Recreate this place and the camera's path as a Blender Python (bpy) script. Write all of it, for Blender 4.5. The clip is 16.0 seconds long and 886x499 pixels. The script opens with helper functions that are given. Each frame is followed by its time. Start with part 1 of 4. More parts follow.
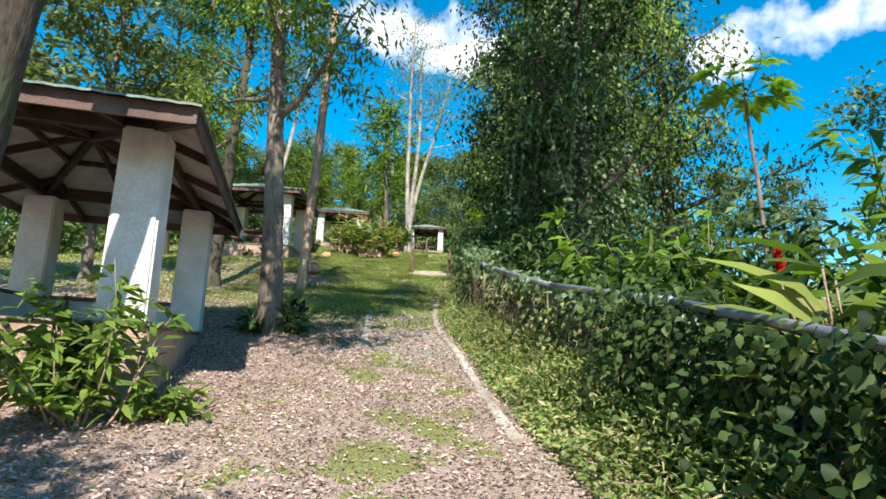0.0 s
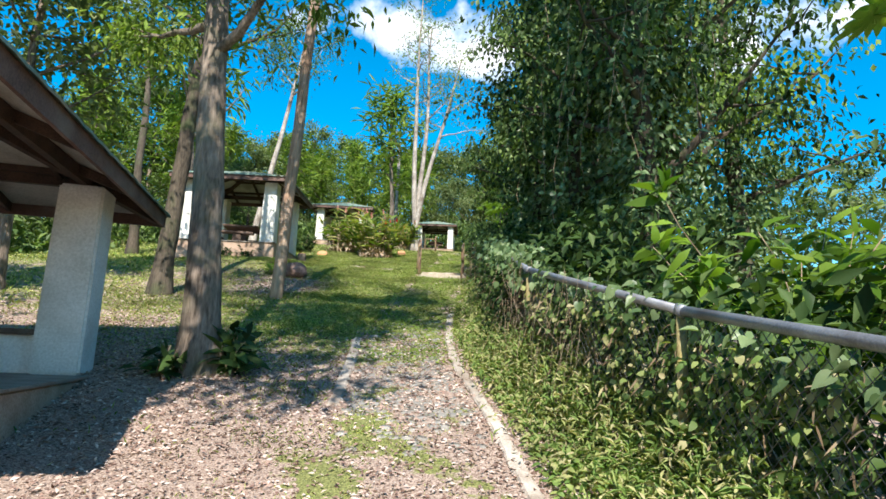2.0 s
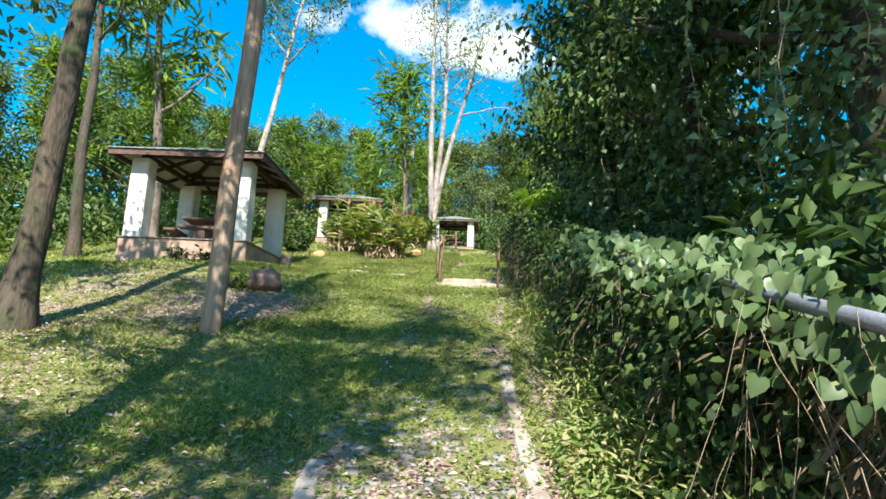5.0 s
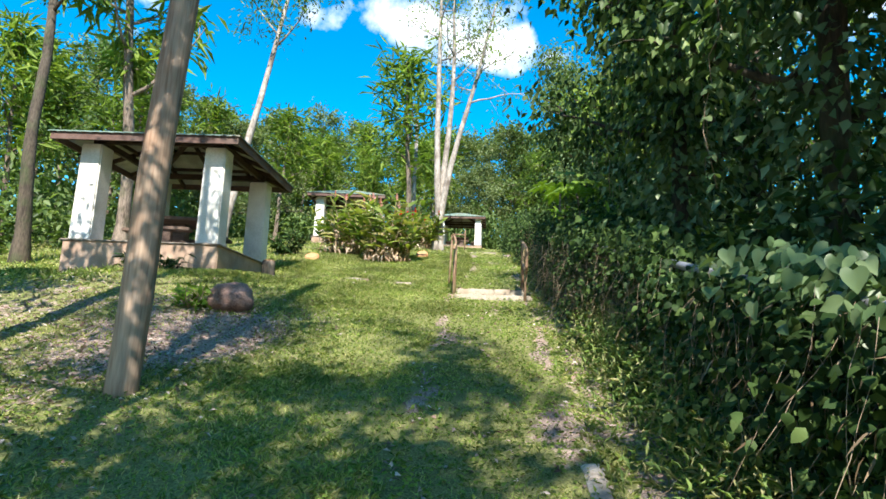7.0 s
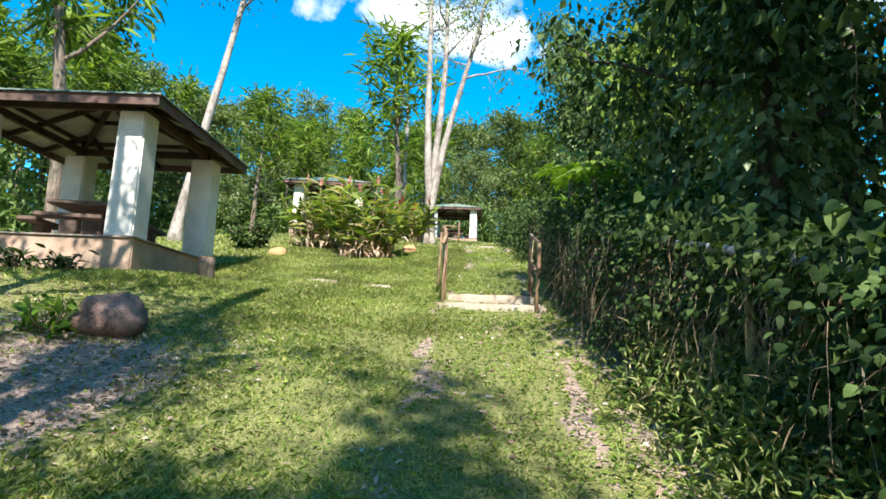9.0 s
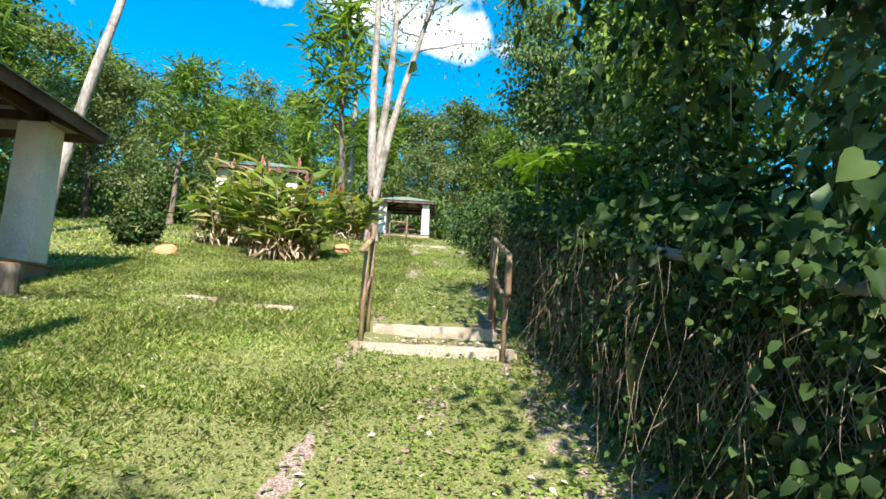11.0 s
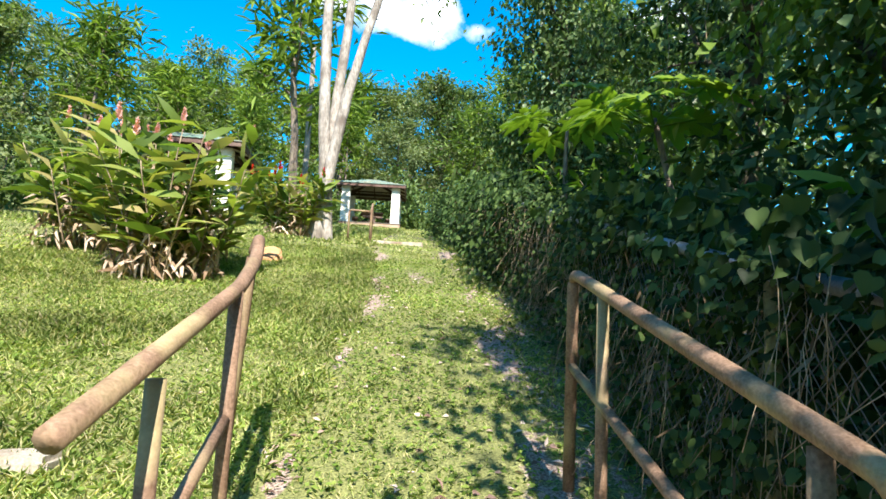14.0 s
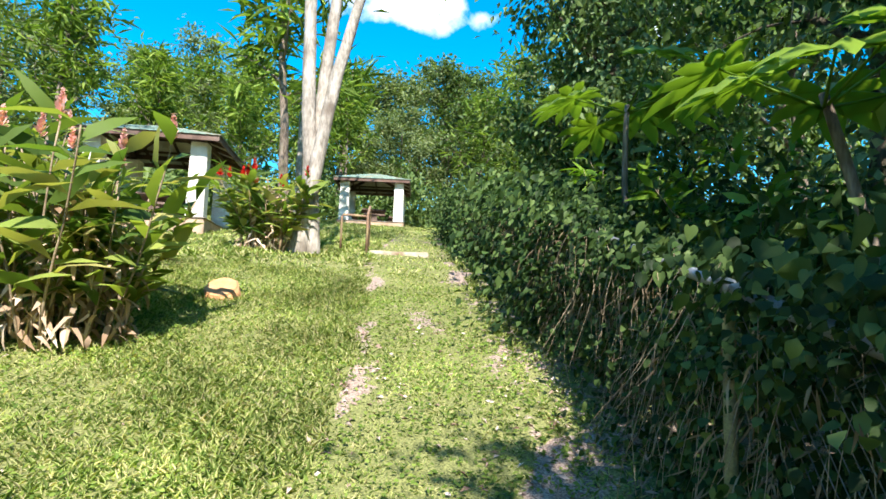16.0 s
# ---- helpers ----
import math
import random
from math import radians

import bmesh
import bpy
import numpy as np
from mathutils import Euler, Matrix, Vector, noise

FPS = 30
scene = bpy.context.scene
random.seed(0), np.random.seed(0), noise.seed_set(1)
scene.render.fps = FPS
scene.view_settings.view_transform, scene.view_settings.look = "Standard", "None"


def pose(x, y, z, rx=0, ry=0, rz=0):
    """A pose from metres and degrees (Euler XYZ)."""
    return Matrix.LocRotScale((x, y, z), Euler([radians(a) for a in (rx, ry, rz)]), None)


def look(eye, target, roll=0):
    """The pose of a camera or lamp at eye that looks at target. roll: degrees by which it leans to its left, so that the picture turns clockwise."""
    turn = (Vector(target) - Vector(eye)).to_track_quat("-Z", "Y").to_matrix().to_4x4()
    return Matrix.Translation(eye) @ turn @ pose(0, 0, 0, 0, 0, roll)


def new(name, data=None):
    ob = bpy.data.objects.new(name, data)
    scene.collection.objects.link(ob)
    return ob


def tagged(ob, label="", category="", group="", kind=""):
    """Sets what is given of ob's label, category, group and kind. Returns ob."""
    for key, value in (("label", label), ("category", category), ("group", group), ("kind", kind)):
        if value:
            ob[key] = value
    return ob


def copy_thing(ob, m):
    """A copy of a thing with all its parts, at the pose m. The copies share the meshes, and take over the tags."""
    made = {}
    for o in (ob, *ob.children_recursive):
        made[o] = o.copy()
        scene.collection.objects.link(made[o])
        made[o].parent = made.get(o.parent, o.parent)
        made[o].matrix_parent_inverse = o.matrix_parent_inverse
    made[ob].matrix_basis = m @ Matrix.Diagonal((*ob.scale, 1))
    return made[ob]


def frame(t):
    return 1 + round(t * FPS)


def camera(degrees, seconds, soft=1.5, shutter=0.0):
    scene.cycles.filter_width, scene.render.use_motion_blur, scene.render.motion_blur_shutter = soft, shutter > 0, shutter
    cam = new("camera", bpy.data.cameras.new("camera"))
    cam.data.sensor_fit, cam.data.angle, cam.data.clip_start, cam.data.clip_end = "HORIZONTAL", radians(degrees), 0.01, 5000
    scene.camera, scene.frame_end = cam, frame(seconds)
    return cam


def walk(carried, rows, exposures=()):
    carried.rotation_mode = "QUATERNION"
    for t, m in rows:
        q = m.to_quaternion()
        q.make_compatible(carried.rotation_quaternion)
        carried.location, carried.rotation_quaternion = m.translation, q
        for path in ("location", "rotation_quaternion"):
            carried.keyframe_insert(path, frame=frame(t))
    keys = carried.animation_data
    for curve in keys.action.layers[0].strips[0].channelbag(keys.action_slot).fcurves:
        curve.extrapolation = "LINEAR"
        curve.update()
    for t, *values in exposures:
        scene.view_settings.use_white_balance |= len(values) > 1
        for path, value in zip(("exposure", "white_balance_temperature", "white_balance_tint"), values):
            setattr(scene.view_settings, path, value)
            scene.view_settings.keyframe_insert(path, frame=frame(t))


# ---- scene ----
cam = camera(74.4, 16.0, soft=1.6)
METRES, EYE, TILT, LEAN, TURN = 25.0, 1.54, 12.0, 2.5, 4.9
ROWS = [
    (0.0, 0.0, 0.0, 0.0, 0.17, -1.96, -5.12),
    (0.5, 0.0007, 0.0353, -0.0009, 0.42, -1.96, -5.04),
    (1.0, 0.0003, 0.0716, -0.0033, 0.63, -2.0, -4.97),
    (1.5, -0.0024, 0.1079, -0.005, 0.85, -2.07, -4.92),
    (2.0, -0.005, 0.1434, -0.007, 1.01, -2.14, -4.92),
    (2.5, -0.0098, 0.1773, -0.0077, 1.21, -2.21, -4.88),
    (3.0, -0.0121, 0.2125, -0.0109, 1.44, -2.25, -4.78),
    (3.5, -0.0137, 0.2491, -0.0134, 1.72, -2.31, -4.68),
    (4.0, -0.0147, 0.2849, -0.0133, 2.01, -2.47, -4.58),
    (4.5, -0.0186, 0.318, -0.0139, 2.27, -2.55, -4.53),
    (5.0, -0.0226, 0.3473, -0.0141, 2.46, -2.52, -4.48),
    (7.5, -0.0394, 0.4798, -0.0142, 2.7, -3.01, -4.27),
    (8.0, -0.0394, 0.5077, -0.0163, 2.71, -3.18, -4.2),
    (10.5, -0.0309, 0.6643, -0.0154, -0.71, -3.75, -5.54),
    (11.0, -0.0275, 0.6964, -0.0164, -2.22, -3.66, -5.96),
    (11.5, -0.0235, 0.7292, -0.0172, -3.62, -3.62, -6.24),
    (12.0, -0.0201, 0.7635, -0.0159, -4.64, -3.77, -6.4),
    (12.5, -0.0194, 0.7964, -0.015, -5.33, -3.99, -6.54),
    (13.0, -0.0217, 0.8286, -0.0148, -5.52, -4.13, -6.54),
    (13.5, -0.0247, 0.8604, -0.0159, -5.41, -4.36, -6.45),
    (14.0, -0.0269, 0.8904, -0.015, -5.21, -4.85, -6.33),
    (14.5, -0.0246, 0.9185, -0.0147, -5.07, -5.46, -6.08),
    (15.0, -0.0246, 0.9458, -0.0122, -4.99, -5.82, -5.97),
    (15.5, -0.0243, 0.971, -0.0063, -4.85, -5.93, -5.9),
    (16.0, -0.0219, 0.9946, -0.0036, -4.64, -5.93, -5.69),
]

walk(cam, [(t, pose(0, 0, EYE, TILT, LEAN, TURN) @ pose(METRES * x, METRES * y, METRES * z, 90 + pitch, roll, yaw)) for t, x, y, z, yaw, pitch, roll in ROWS],
     exposures=[(0.0, 0.5), (5.0, 0.8), (7.5, 0.84), (10.5, 0.82), (16.0, 1.02)])

# ---- world and sun ----
SUN_EL, SUN_AZ = 44.0, 171.5      # degrees; azimuth clockwise from +y, the side the light comes from
world = bpy.data.worlds.new("sky")
scene.world = world
world.use_nodes = True
wn, wl = world.node_tree.nodes, world.node_tree.links
sky = wn.new("ShaderNodeTexSky")
sky.sky_type, sky.sun_disc = "NISHITA", False
sky.sun_elevation, sky.sun_rotation = radians(SUN_EL), radians(SUN_AZ)
sky.air_density, sky.dust_density, sky.ozone_density = 1.0, 0.3, 2.0
sat = wn.new("ShaderNodeHueSaturation")
sat.inputs["Hue"].default_value = 0.487
sat.inputs["Saturation"].default_value, sat.inputs["Value"].default_value = 1.6, 1.32
wl.new(sky.outputs[0], sat.inputs["Color"])
tc = wn.new("ShaderNodeTexCoord")
cl = wn.new("ShaderNodeTexNoise")
cl.inputs["Scale"].default_value, cl.inputs["Detail"].default_value, cl.inputs["Roughness"].default_value = 9.0, 8.0, 0.55
wl.new(tc.outputs["Generated"], cl.inputs["Vector"])


def sky_math(op, a, b):
    n = wn.new("ShaderNodeMath"); n.operation = op
    for k, v in enumerate((a, b)):
        if isinstance(v, (int, float)):
            n.inputs[k].default_value = v
        else:
            wl.new(v, n.inputs[k])
    return n.outputs[0]


# fair-weather clouds: azimuth, elevation, half width, half height in degrees
body = -1.0
for az, el, hw, hh in ((-11, 30.5, 9, 2.8), (-2, 28, 7, 2.2), (4, 27.5, 2.5, 1.6), (30, 28, 7, 2.4), (22, 27, 4, 1.8), (-50, 34, 16, 7), (75, 30, 14, 6), (140, 28, 16, 6), (-130, 32, 18, 7)):
    a_, e_ = radians(az), radians(el)
    sub, div, ln = wn.new("ShaderNodeVectorMath"), wn.new("ShaderNodeVectorMath"), wn.new("ShaderNodeVectorMath")
    sub.operation, div.operation, ln.operation = "SUBTRACT", "DIVIDE", "LENGTH"
    sub.inputs[1].default_value = (math.sin(a_) * math.cos(e_), math.cos(a_) * math.cos(e_), math.sin(e_))
    div.inputs[1].default_value = (radians(hw), radians(hw), radians(hh))
    wl.new(tc.outputs["Generated"], sub.inputs[0]); wl.new(sub.outputs[0], div.inputs[0]); wl.new(div.outputs[0], ln.inputs[0])
    body = sky_math("MAXIMUM", body, sky_math("SUBTRACT", 1.0, ln.outputs["Value"]))
puff = sky_math("ADD", sky_math("MULTIPLY", sky_math("SUBTRACT", cl.outputs["Fac"], 0.5), 3.6), body)
cr = wn.new("ShaderNodeValToRGB")
cr.color_ramp.elements[0].position, cr.color_ramp.elements[1].position = 0.2, 0.85
wl.new(puff, cr.inputs[0])
mixc = wn.new("ShaderNodeMixRGB")
mixc.inputs[2].default_value = (8.2, 8.5, 9.0, 1)
bg = wn["Background"]
bg.inputs["Strength"].default_value = 0.13
wl.new(cr.outputs[0], mixc.inputs[0])
wl.new(sat.outputs[0], mixc.inputs[1]); wl.new(mixc.outputs[0], bg.inputs["Color"])
sun = new("sun", bpy.data.lights.new("sun", "SUN"))
sun.data.energy, sun.data.angle, sun.data.color = 6.4, radians(0.5), (1.0, 0.95, 0.86)
a_, e_ = radians(SUN_AZ), radians(SUN_EL)
sun.matrix_world = look((0, 0, 40), (-math.sin(a_) * math.cos(e_), -math.cos(a_) * math.cos(e_), 40 - math.sin(e_)))


# ---- materials ----
def material(name, dark, light, scale=6.0, fine=60.0, rough=0.85, bump=0.3, metal=0.0, stain=None, amount=0.4, vary=0.0, gloss=0.3, dist=0.01, stretch=1.0):
    """A weathered surface: broad tone, fine grain, stains of its own colour, and relief."""
    m = bpy.data.materials.new(name)
    m.use_nodes = True
    n, l = m.node_tree.nodes, m.node_tree.links
    p = n["Principled BSDF"]
    co = n.new("ShaderNodeTexCoord")
    a = n.new("ShaderNodeTexNoise"); a.inputs["Scale"].default_value, a.inputs["Detail"].default_value = scale, 6.0
    b = n.new("ShaderNodeTexNoise"); b.inputs["Scale"].default_value, b.inputs["Detail"].default_value = fine, 4.0
    mp = n.new("ShaderNodeMapping"); mp.inputs["Scale"].default_value = (1, 1, stretch)
    l.new(co.outputs["Object"], mp.inputs[0])
    for t in (a, b):
        l.new(mp.outputs[0], t.inputs["Vector"])
    add = n.new("ShaderNodeMath"); add.operation = "MULTIPLY_ADD"; add.inputs[1].default_value = 0.5
    l.new(b.outputs["Fac"], add.inputs[0])
    half = n.new("ShaderNodeMath"); half.operation = "MULTIPLY"; half.inputs[1].default_value = 0.5
    l.new(a.outputs["Fac"], half.inputs[0]); l.new(half.outputs[0], add.inputs[2])
    ramp = n.new("ShaderNodeValToRGB")
    ramp.color_ramp.elements[0].position, ramp.color_ramp.elements[1].position = 0.36, 0.64
    ramp.color_ramp.elements[0].color, ramp.color_ramp.elements[1].color = (*dark, 1), (*light, 1)
    l.new(add.outputs[0], ramp.inputs[0])
    out = ramp.outputs[0]
    if stain:
        s = n.new("ShaderNodeTexNoise"); s.inputs["Scale"].default_value, s.inputs["Detail"].default_value = scale * 0.45, 8.0
        l.new(co.outputs["Object"], s.inputs["Vector"])
        sr = n.new("ShaderNodeValToRGB"); sr.color_ramp.elements[0].position, sr.color_ramp.elements[1].position = 0.5, 0.68
        sr.color_ramp.elements[1].color = (amount, amount, amount, 1)
        l.new(s.outputs["Fac"], sr.inputs[0])
        mx = n.new("ShaderNodeMixRGB"); mx.inputs[2].default_value = (*stain, 1)
        l.new(sr.outputs[0], mx.inputs[0]); l.new(out, mx.inputs[1]); out = mx.outputs[0]
    if vary:
        oi, hs = n.new("ShaderNodeObjectInfo"), n.new("ShaderNodeHueSaturation")
        mr = n.new("ShaderNodeMapRange"); mr.inputs["To Min"].default_value, mr.inputs["To Max"].default_value = 1 - vary, 1 + vary
        l.new(oi.outputs["Random"], mr.inputs["Value"]); l.new(mr.outputs[0], hs.inputs["Value"]); l.new(out, hs.inputs["Color"]); out = hs.outputs[0]
    l.new(out, p.inputs["Base Color"])
    p.inputs["Roughness"].default_value, p.inputs["Metallic"].default_value, p.inputs["Specular IOR Level"].default_value = rough, metal, gloss
    bp = n.new("ShaderNodeBump"); bp.inputs["Strength"].default_value, bp.inputs["Distance"].default_value = bump, dist
    l.new(add.outputs[0], bp.inputs["Height"]); l.new(bp.outputs[0], p.inputs["Normal"])
    return m


def leafy(name, colours, rough=0.55, through_light=0.36, gloss=0.12):
    """Leaves: each island takes its own tone; light comes through."""
    m = bpy.data.materials.new(name)
    m.use_nodes = True
    n, l = m.node_tree.nodes, m.node_tree.links
    p = n["Principled BSDF"]
    g, ramp = n.new("ShaderNodeNewGeometry"), n.new("ShaderNodeValToRGB")
    l.new(g.outputs["Random Per Island"], ramp.inputs[0])
    e = ramp.color_ramp.elements
    e[0].color, e[1].color = (*colours[0], 1), (*colours[-1], 1)
    for i, c in enumerate(colours[1:-1], 1):
        e.new(i / (len(colours) - 1)).color = (*c, 1)
    co, nz = n.new("ShaderNodeTexCoord"), n.new("ShaderNodeTexNoise")
    nz.inputs["Scale"].default_value, nz.inputs["Detail"].default_value = 0.9, 5.0
    l.new(co.outputs["Object"], nz.inputs["Vector"])
    mr, hs = n.new("ShaderNodeMapRange"), n.new("ShaderNodeHueSaturation")
    mr.inputs["From Min"].default_value, mr.inputs["From Max"].default_value, mr.inputs["To Min"].default_value, mr.inputs["To Max"].default_value = 0.3, 0.7, 0.65, 1.2
    l.new(nz.outputs["Fac"], mr.inputs["Value"]); l.new(mr.outputs[0], hs.inputs["Value"]); l.new(ramp.outputs[0], hs.inputs["Color"])
    l.new(hs.outputs[0], p.inputs["Base Color"])
    p.inputs["Roughness"].default_value, p.inputs["Specular IOR Level"].default_value = rough, gloss
    tr, mx = n.new("ShaderNodeBsdfTranslucent"), n.new("ShaderNodeMixShader")
    warm = n.new("ShaderNodeMixRGB"); warm.blend_type = "MULTIPLY"; warm.inputs[0].default_value = 1.0; warm.inputs[2].default_value = (1.2, 1.35, 0.5, 1)
    l.new(hs.outputs[0], warm.inputs[1]); l.new(warm.outputs[0], tr.inputs[0])
    mx.inputs[0].default_value = through_light
    l.new(p.outputs[0], mx.inputs[1]); l.new(tr.outputs[0], mx.inputs[2]); l.new(mx.outputs[0], n["Material Output"].inputs[0])
    return m


def ground_material():
    m = bpy.data.materials.new("turf_and_soil")
    m.use_nodes = True
    n, l = m.node_tree.nodes, m.node_tree.links
    p = n["Principled BSDF"]
    co, at = n.new("ShaderNodeTexCoord"), n.new("ShaderNodeAttribute")
    at.attribute_name = "turf"
    def noise(scale, detail=6.0):
        t = n.new("ShaderNodeTexNoise"); t.inputs["Scale"].default_value, t.inputs["Detail"].default_value = scale, detail
        l.new(co.outputs["Object"], t.inputs["Vector"]); return t.outputs["Fac"]
    def ramp(f, a, b, lo, hi):
        r = n.new("ShaderNodeValToRGB"); e = r.color_ramp.elements
        e[0].position, e[1].position, e[0].color, e[1].color = lo, hi, (*a, 1), (*b, 1); l.new(f, r.inputs[0]); return r.outputs[0]
    fine, mid, broad = noise(70.0, 4.0), noise(9.0), noise(1.4)
    soil = ramp(fine, (0.14, 0.09, 0.07), (0.46, 0.36, 0.3), 0.36, 0.66)
    grass = ramp(fine, (0.075, 0.085, 0.03), (0.27, 0.27, 0.1), 0.36, 0.66)
    s = n.new("ShaderNodeMath"); s.operation = "MULTIPLY_ADD"; s.inputs[1].default_value = 0.7
    q = n.new("ShaderNodeMath"); q.operation = "MULTIPLY_ADD"; q.inputs[1].default_value = 0.5
    l.new(mid, s.inputs[0]); l.new(broad, q.inputs[0]); l.new(at.outputs["Fac"], q.inputs[2]); l.new(q.outputs[0], s.inputs[2])
    k = ramp(s.outputs[0], (0, 0, 0), (1, 1, 1), 0.92, 1.12)
    mx = n.new("ShaderNodeMixRGB"); l.new(k, mx.inputs[0]); l.new(soil, mx.inputs[1]); l.new(grass, mx.inputs[2])
    l.new(mx.outputs[0], p.inputs["Base Color"])
    p.inputs["Roughness"].default_value, p.inputs["Specular IOR Level"].default_value = 0.95, 0.15
    bp = n.new("ShaderNodeBump"); bp.inputs["Strength"].default_value, bp.inputs["Distance"].default_value = 0.7, 0.03
    l.new(s.outputs[0], bp.inputs["Height"]); l.new(bp.outputs[0], p.inputs["Normal"])
    return m


M_GROUND = ground_material()
M_WHITE = material("whitewashed_plaster", (0.55, 0.53, 0.48), (0.82, 0.8, 0.76), 2.2, 45, 0.9, 0.25, stain=(0.34, 0.31, 0.24), amount=0.45)
M_PLINTH = material("stained_terracotta_render", (0.3, 0.19, 0.13), (0.52, 0.38, 0.29), 3, 50, 0.92, 0.3, stain=(0.18, 0.16, 0.11), amount=0.5)
M_FLOOR = material("worn_concrete_floor", (0.2, 0.16, 0.13), (0.36, 0.31, 0.26), 3, 60, 0.9, 0.2, stain=(0.12, 0.09, 0.07))
M_DARKWOOD = material("dark_stained_timber", (0.03, 0.018, 0.012), (0.095, 0.055, 0.038), 5, 70, 0.75, 0.3)
M_FASCIA = material("brown_painted_board", (0.07, 0.038, 0.03), (0.17, 0.1, 0.08), 4, 60, 0.7, 0.25, stain=(0.3, 0.26, 0.22), amount=0.25)
M_CEIL = material("pale_roof_lining", (0.36, 0.33, 0.28), (0.56, 0.52, 0.46), 3, 40, 0.85, 0.15, stain=(0.2, 0.17, 0.13), amount=0.5)
M_ROOF = material("green_painted_sheet", (0.09, 0.15, 0.12), (0.24, 0.32, 0.27), 4, 40, 0.6, 0.15, stain=(0.3, 0.2, 0.12), amount=0.5)
M_TABLE = material("weathered_brown_concrete", (0.07, 0.045, 0.035), (0.19, 0.13, 0.1), 5, 60, 0.85, 0.25)
M_KERB = material("pale_kerb_concrete", (0.28, 0.23, 0.19), (0.52, 0.46, 0.4), 4, 60, 0.92, 0.7, stain=(0.2, 0.14, 0.1), amount=0.8, vary=0.12)
M_STEP = material("step_concrete", (0.26, 0.21, 0.15), (0.52, 0.46, 0.38), 5, 60, 0.92, 0.7, stain=(0.2, 0.12, 0.06), amount=0.8)
M_PAVER = material("grey_paver_concrete", (0.17, 0.155, 0.14), (0.33, 0.31, 0.28), 8, 90, 0.9, 0.5, vary=0.15)
M_BARK = material("grey_brown_bark", (0.055, 0.04, 0.03), (0.3, 0.235, 0.185), 6, 30, 0.95, 1.0, stain=(0.09, 0.1, 0.05), amount=0.5, dist=0.035, stretch=0.22)
M_BARKDARK = material("dark_bark", (0.03, 0.024, 0.018), (0.12, 0.095, 0.07), 5, 32, 0.95, 1.0, stain=(0.06, 0.09, 0.03), amount=0.5, dist=0.03, stretch=0.25)
M_PALEBARK = material("pale_bark", (0.16, 0.135, 0.11), (0.47, 0.42, 0.37), 4, 22, 0.9, 1.0, stain=(0.13, 0.1, 0.08), amount=0.8, dist=0.03, stretch=0.3)
M_POLE = material("weathered_pole_wood", (0.2, 0.125, 0.08), (0.46, 0.34, 0.25), 3.5, 40, 0.88, 0.6, stretch=0.08, stain=(0.3, 0.14, 0.07), amount=0.4)
M_PIPE = material("galvanised_pipe", (0.2, 0.21, 0.24), (0.36, 0.37, 0.4), 6, 90, 0.5, 0.15, metal=0.5, stain=(0.16, 0.11, 0.08), amount=0.5)
M_POST = material("lichened_post", (0.16, 0.13, 0.06), (0.34, 0.28, 0.13), 8, 70, 0.8, 0.4, stain=(0.36, 0.3, 0.06), amount=0.6)
M_WIRE = material("chain_link_wire", (0.1, 0.1, 0.1), (0.24, 0.24, 0.24), 8, 60, 0.6, 0.1, metal=0.6)
M_RUST = material("rusty_handrail_pipe", (0.13, 0.075, 0.045), (0.33, 0.21, 0.14), 7, 90, 0.75, 0.4, stain=(0.42, 0.36, 0.18), amount=0.6)
M_ROCK = material("reddish_boulder", (0.13, 0.075, 0.06), (0.34, 0.22, 0.18), 4, 40, 0.92, 0.8, dist=0.03)
M_ORANGE = material("orange_cut_wood", (0.42, 0.2, 0.09), (0.62, 0.34, 0.17), 8, 60, 0.9, 0.3)
M_TWIG = material("dry_stems", (0.16, 0.11, 0.07), (0.4, 0.31, 0.21), 9, 60, 0.9, 0.3)
L_CANOPY = leafy("canopy_leaves", [(0.045, 0.08, 0.026), (0.11, 0.175, 0.052), (0.21, 0.28, 0.095)], 0.48, 0.36, 0.22)
L_LIGHT = leafy("light_leaves", [(0.078, 0.13, 0.023), (0.163, 0.247, 0.046), (0.286, 0.364, 0.078)])
L_DULL = leafy("dull_far_leaves", [(0.09, 0.12, 0.055), (0.17, 0.215, 0.095), (0.27, 0.31, 0.15)], 0.6)
# Vine colour is lowered to stand in for shade under overhanging trees.
L_VINE = leafy("vine_leaves", [(0.016, 0.032, 0.011), (0.03, 0.06, 0.018), (0.06, 0.105, 0.029), (0.12, 0.175, 0.055)], 0.52, 0.28, 0.12)
L_CREEPER = leafy("creeper_leaves", [(0.06, 0.11, 0.04), (0.13, 0.2, 0.08), (0.24, 0.31, 0.15)], 0.4, 0.3, 0.35)
L_BROAD = leafy("broad_leaves", [(0.069, 0.144, 0.014), (0.138, 0.241, 0.023), (0.23, 0.333, 0.046)], 0.45, 0.4, 0.2)
L_GINGER = leafy("ginger_leaves", [(0.065, 0.12, 0.025), (0.16, 0.235, 0.045), (0.33, 0.38, 0.09), (0.42, 0.34, 0.15)], 0.5, 0.4, 0.18)
L_DRY = leafy("dry_leaves", [(0.3, 0.19, 0.12), (0.52, 0.37, 0.27), (0.7, 0.55, 0.45)], 0.8, 0.25, 0.2)
L_WITHERED = leafy("withered_stems", [(0.1, 0.068, 0.04), (0.2, 0.14, 0.085), (0.34, 0.26, 0.17)], 0.85, 0.15, 0.1)
L_LITTER = leafy("fallen_leaves", [(0.14, 0.082, 0.066), (0.32, 0.21, 0.175), (0.5, 0.375, 0.325), (0.7, 0.59, 0.54)], 0.85, 0.1, 0.12)
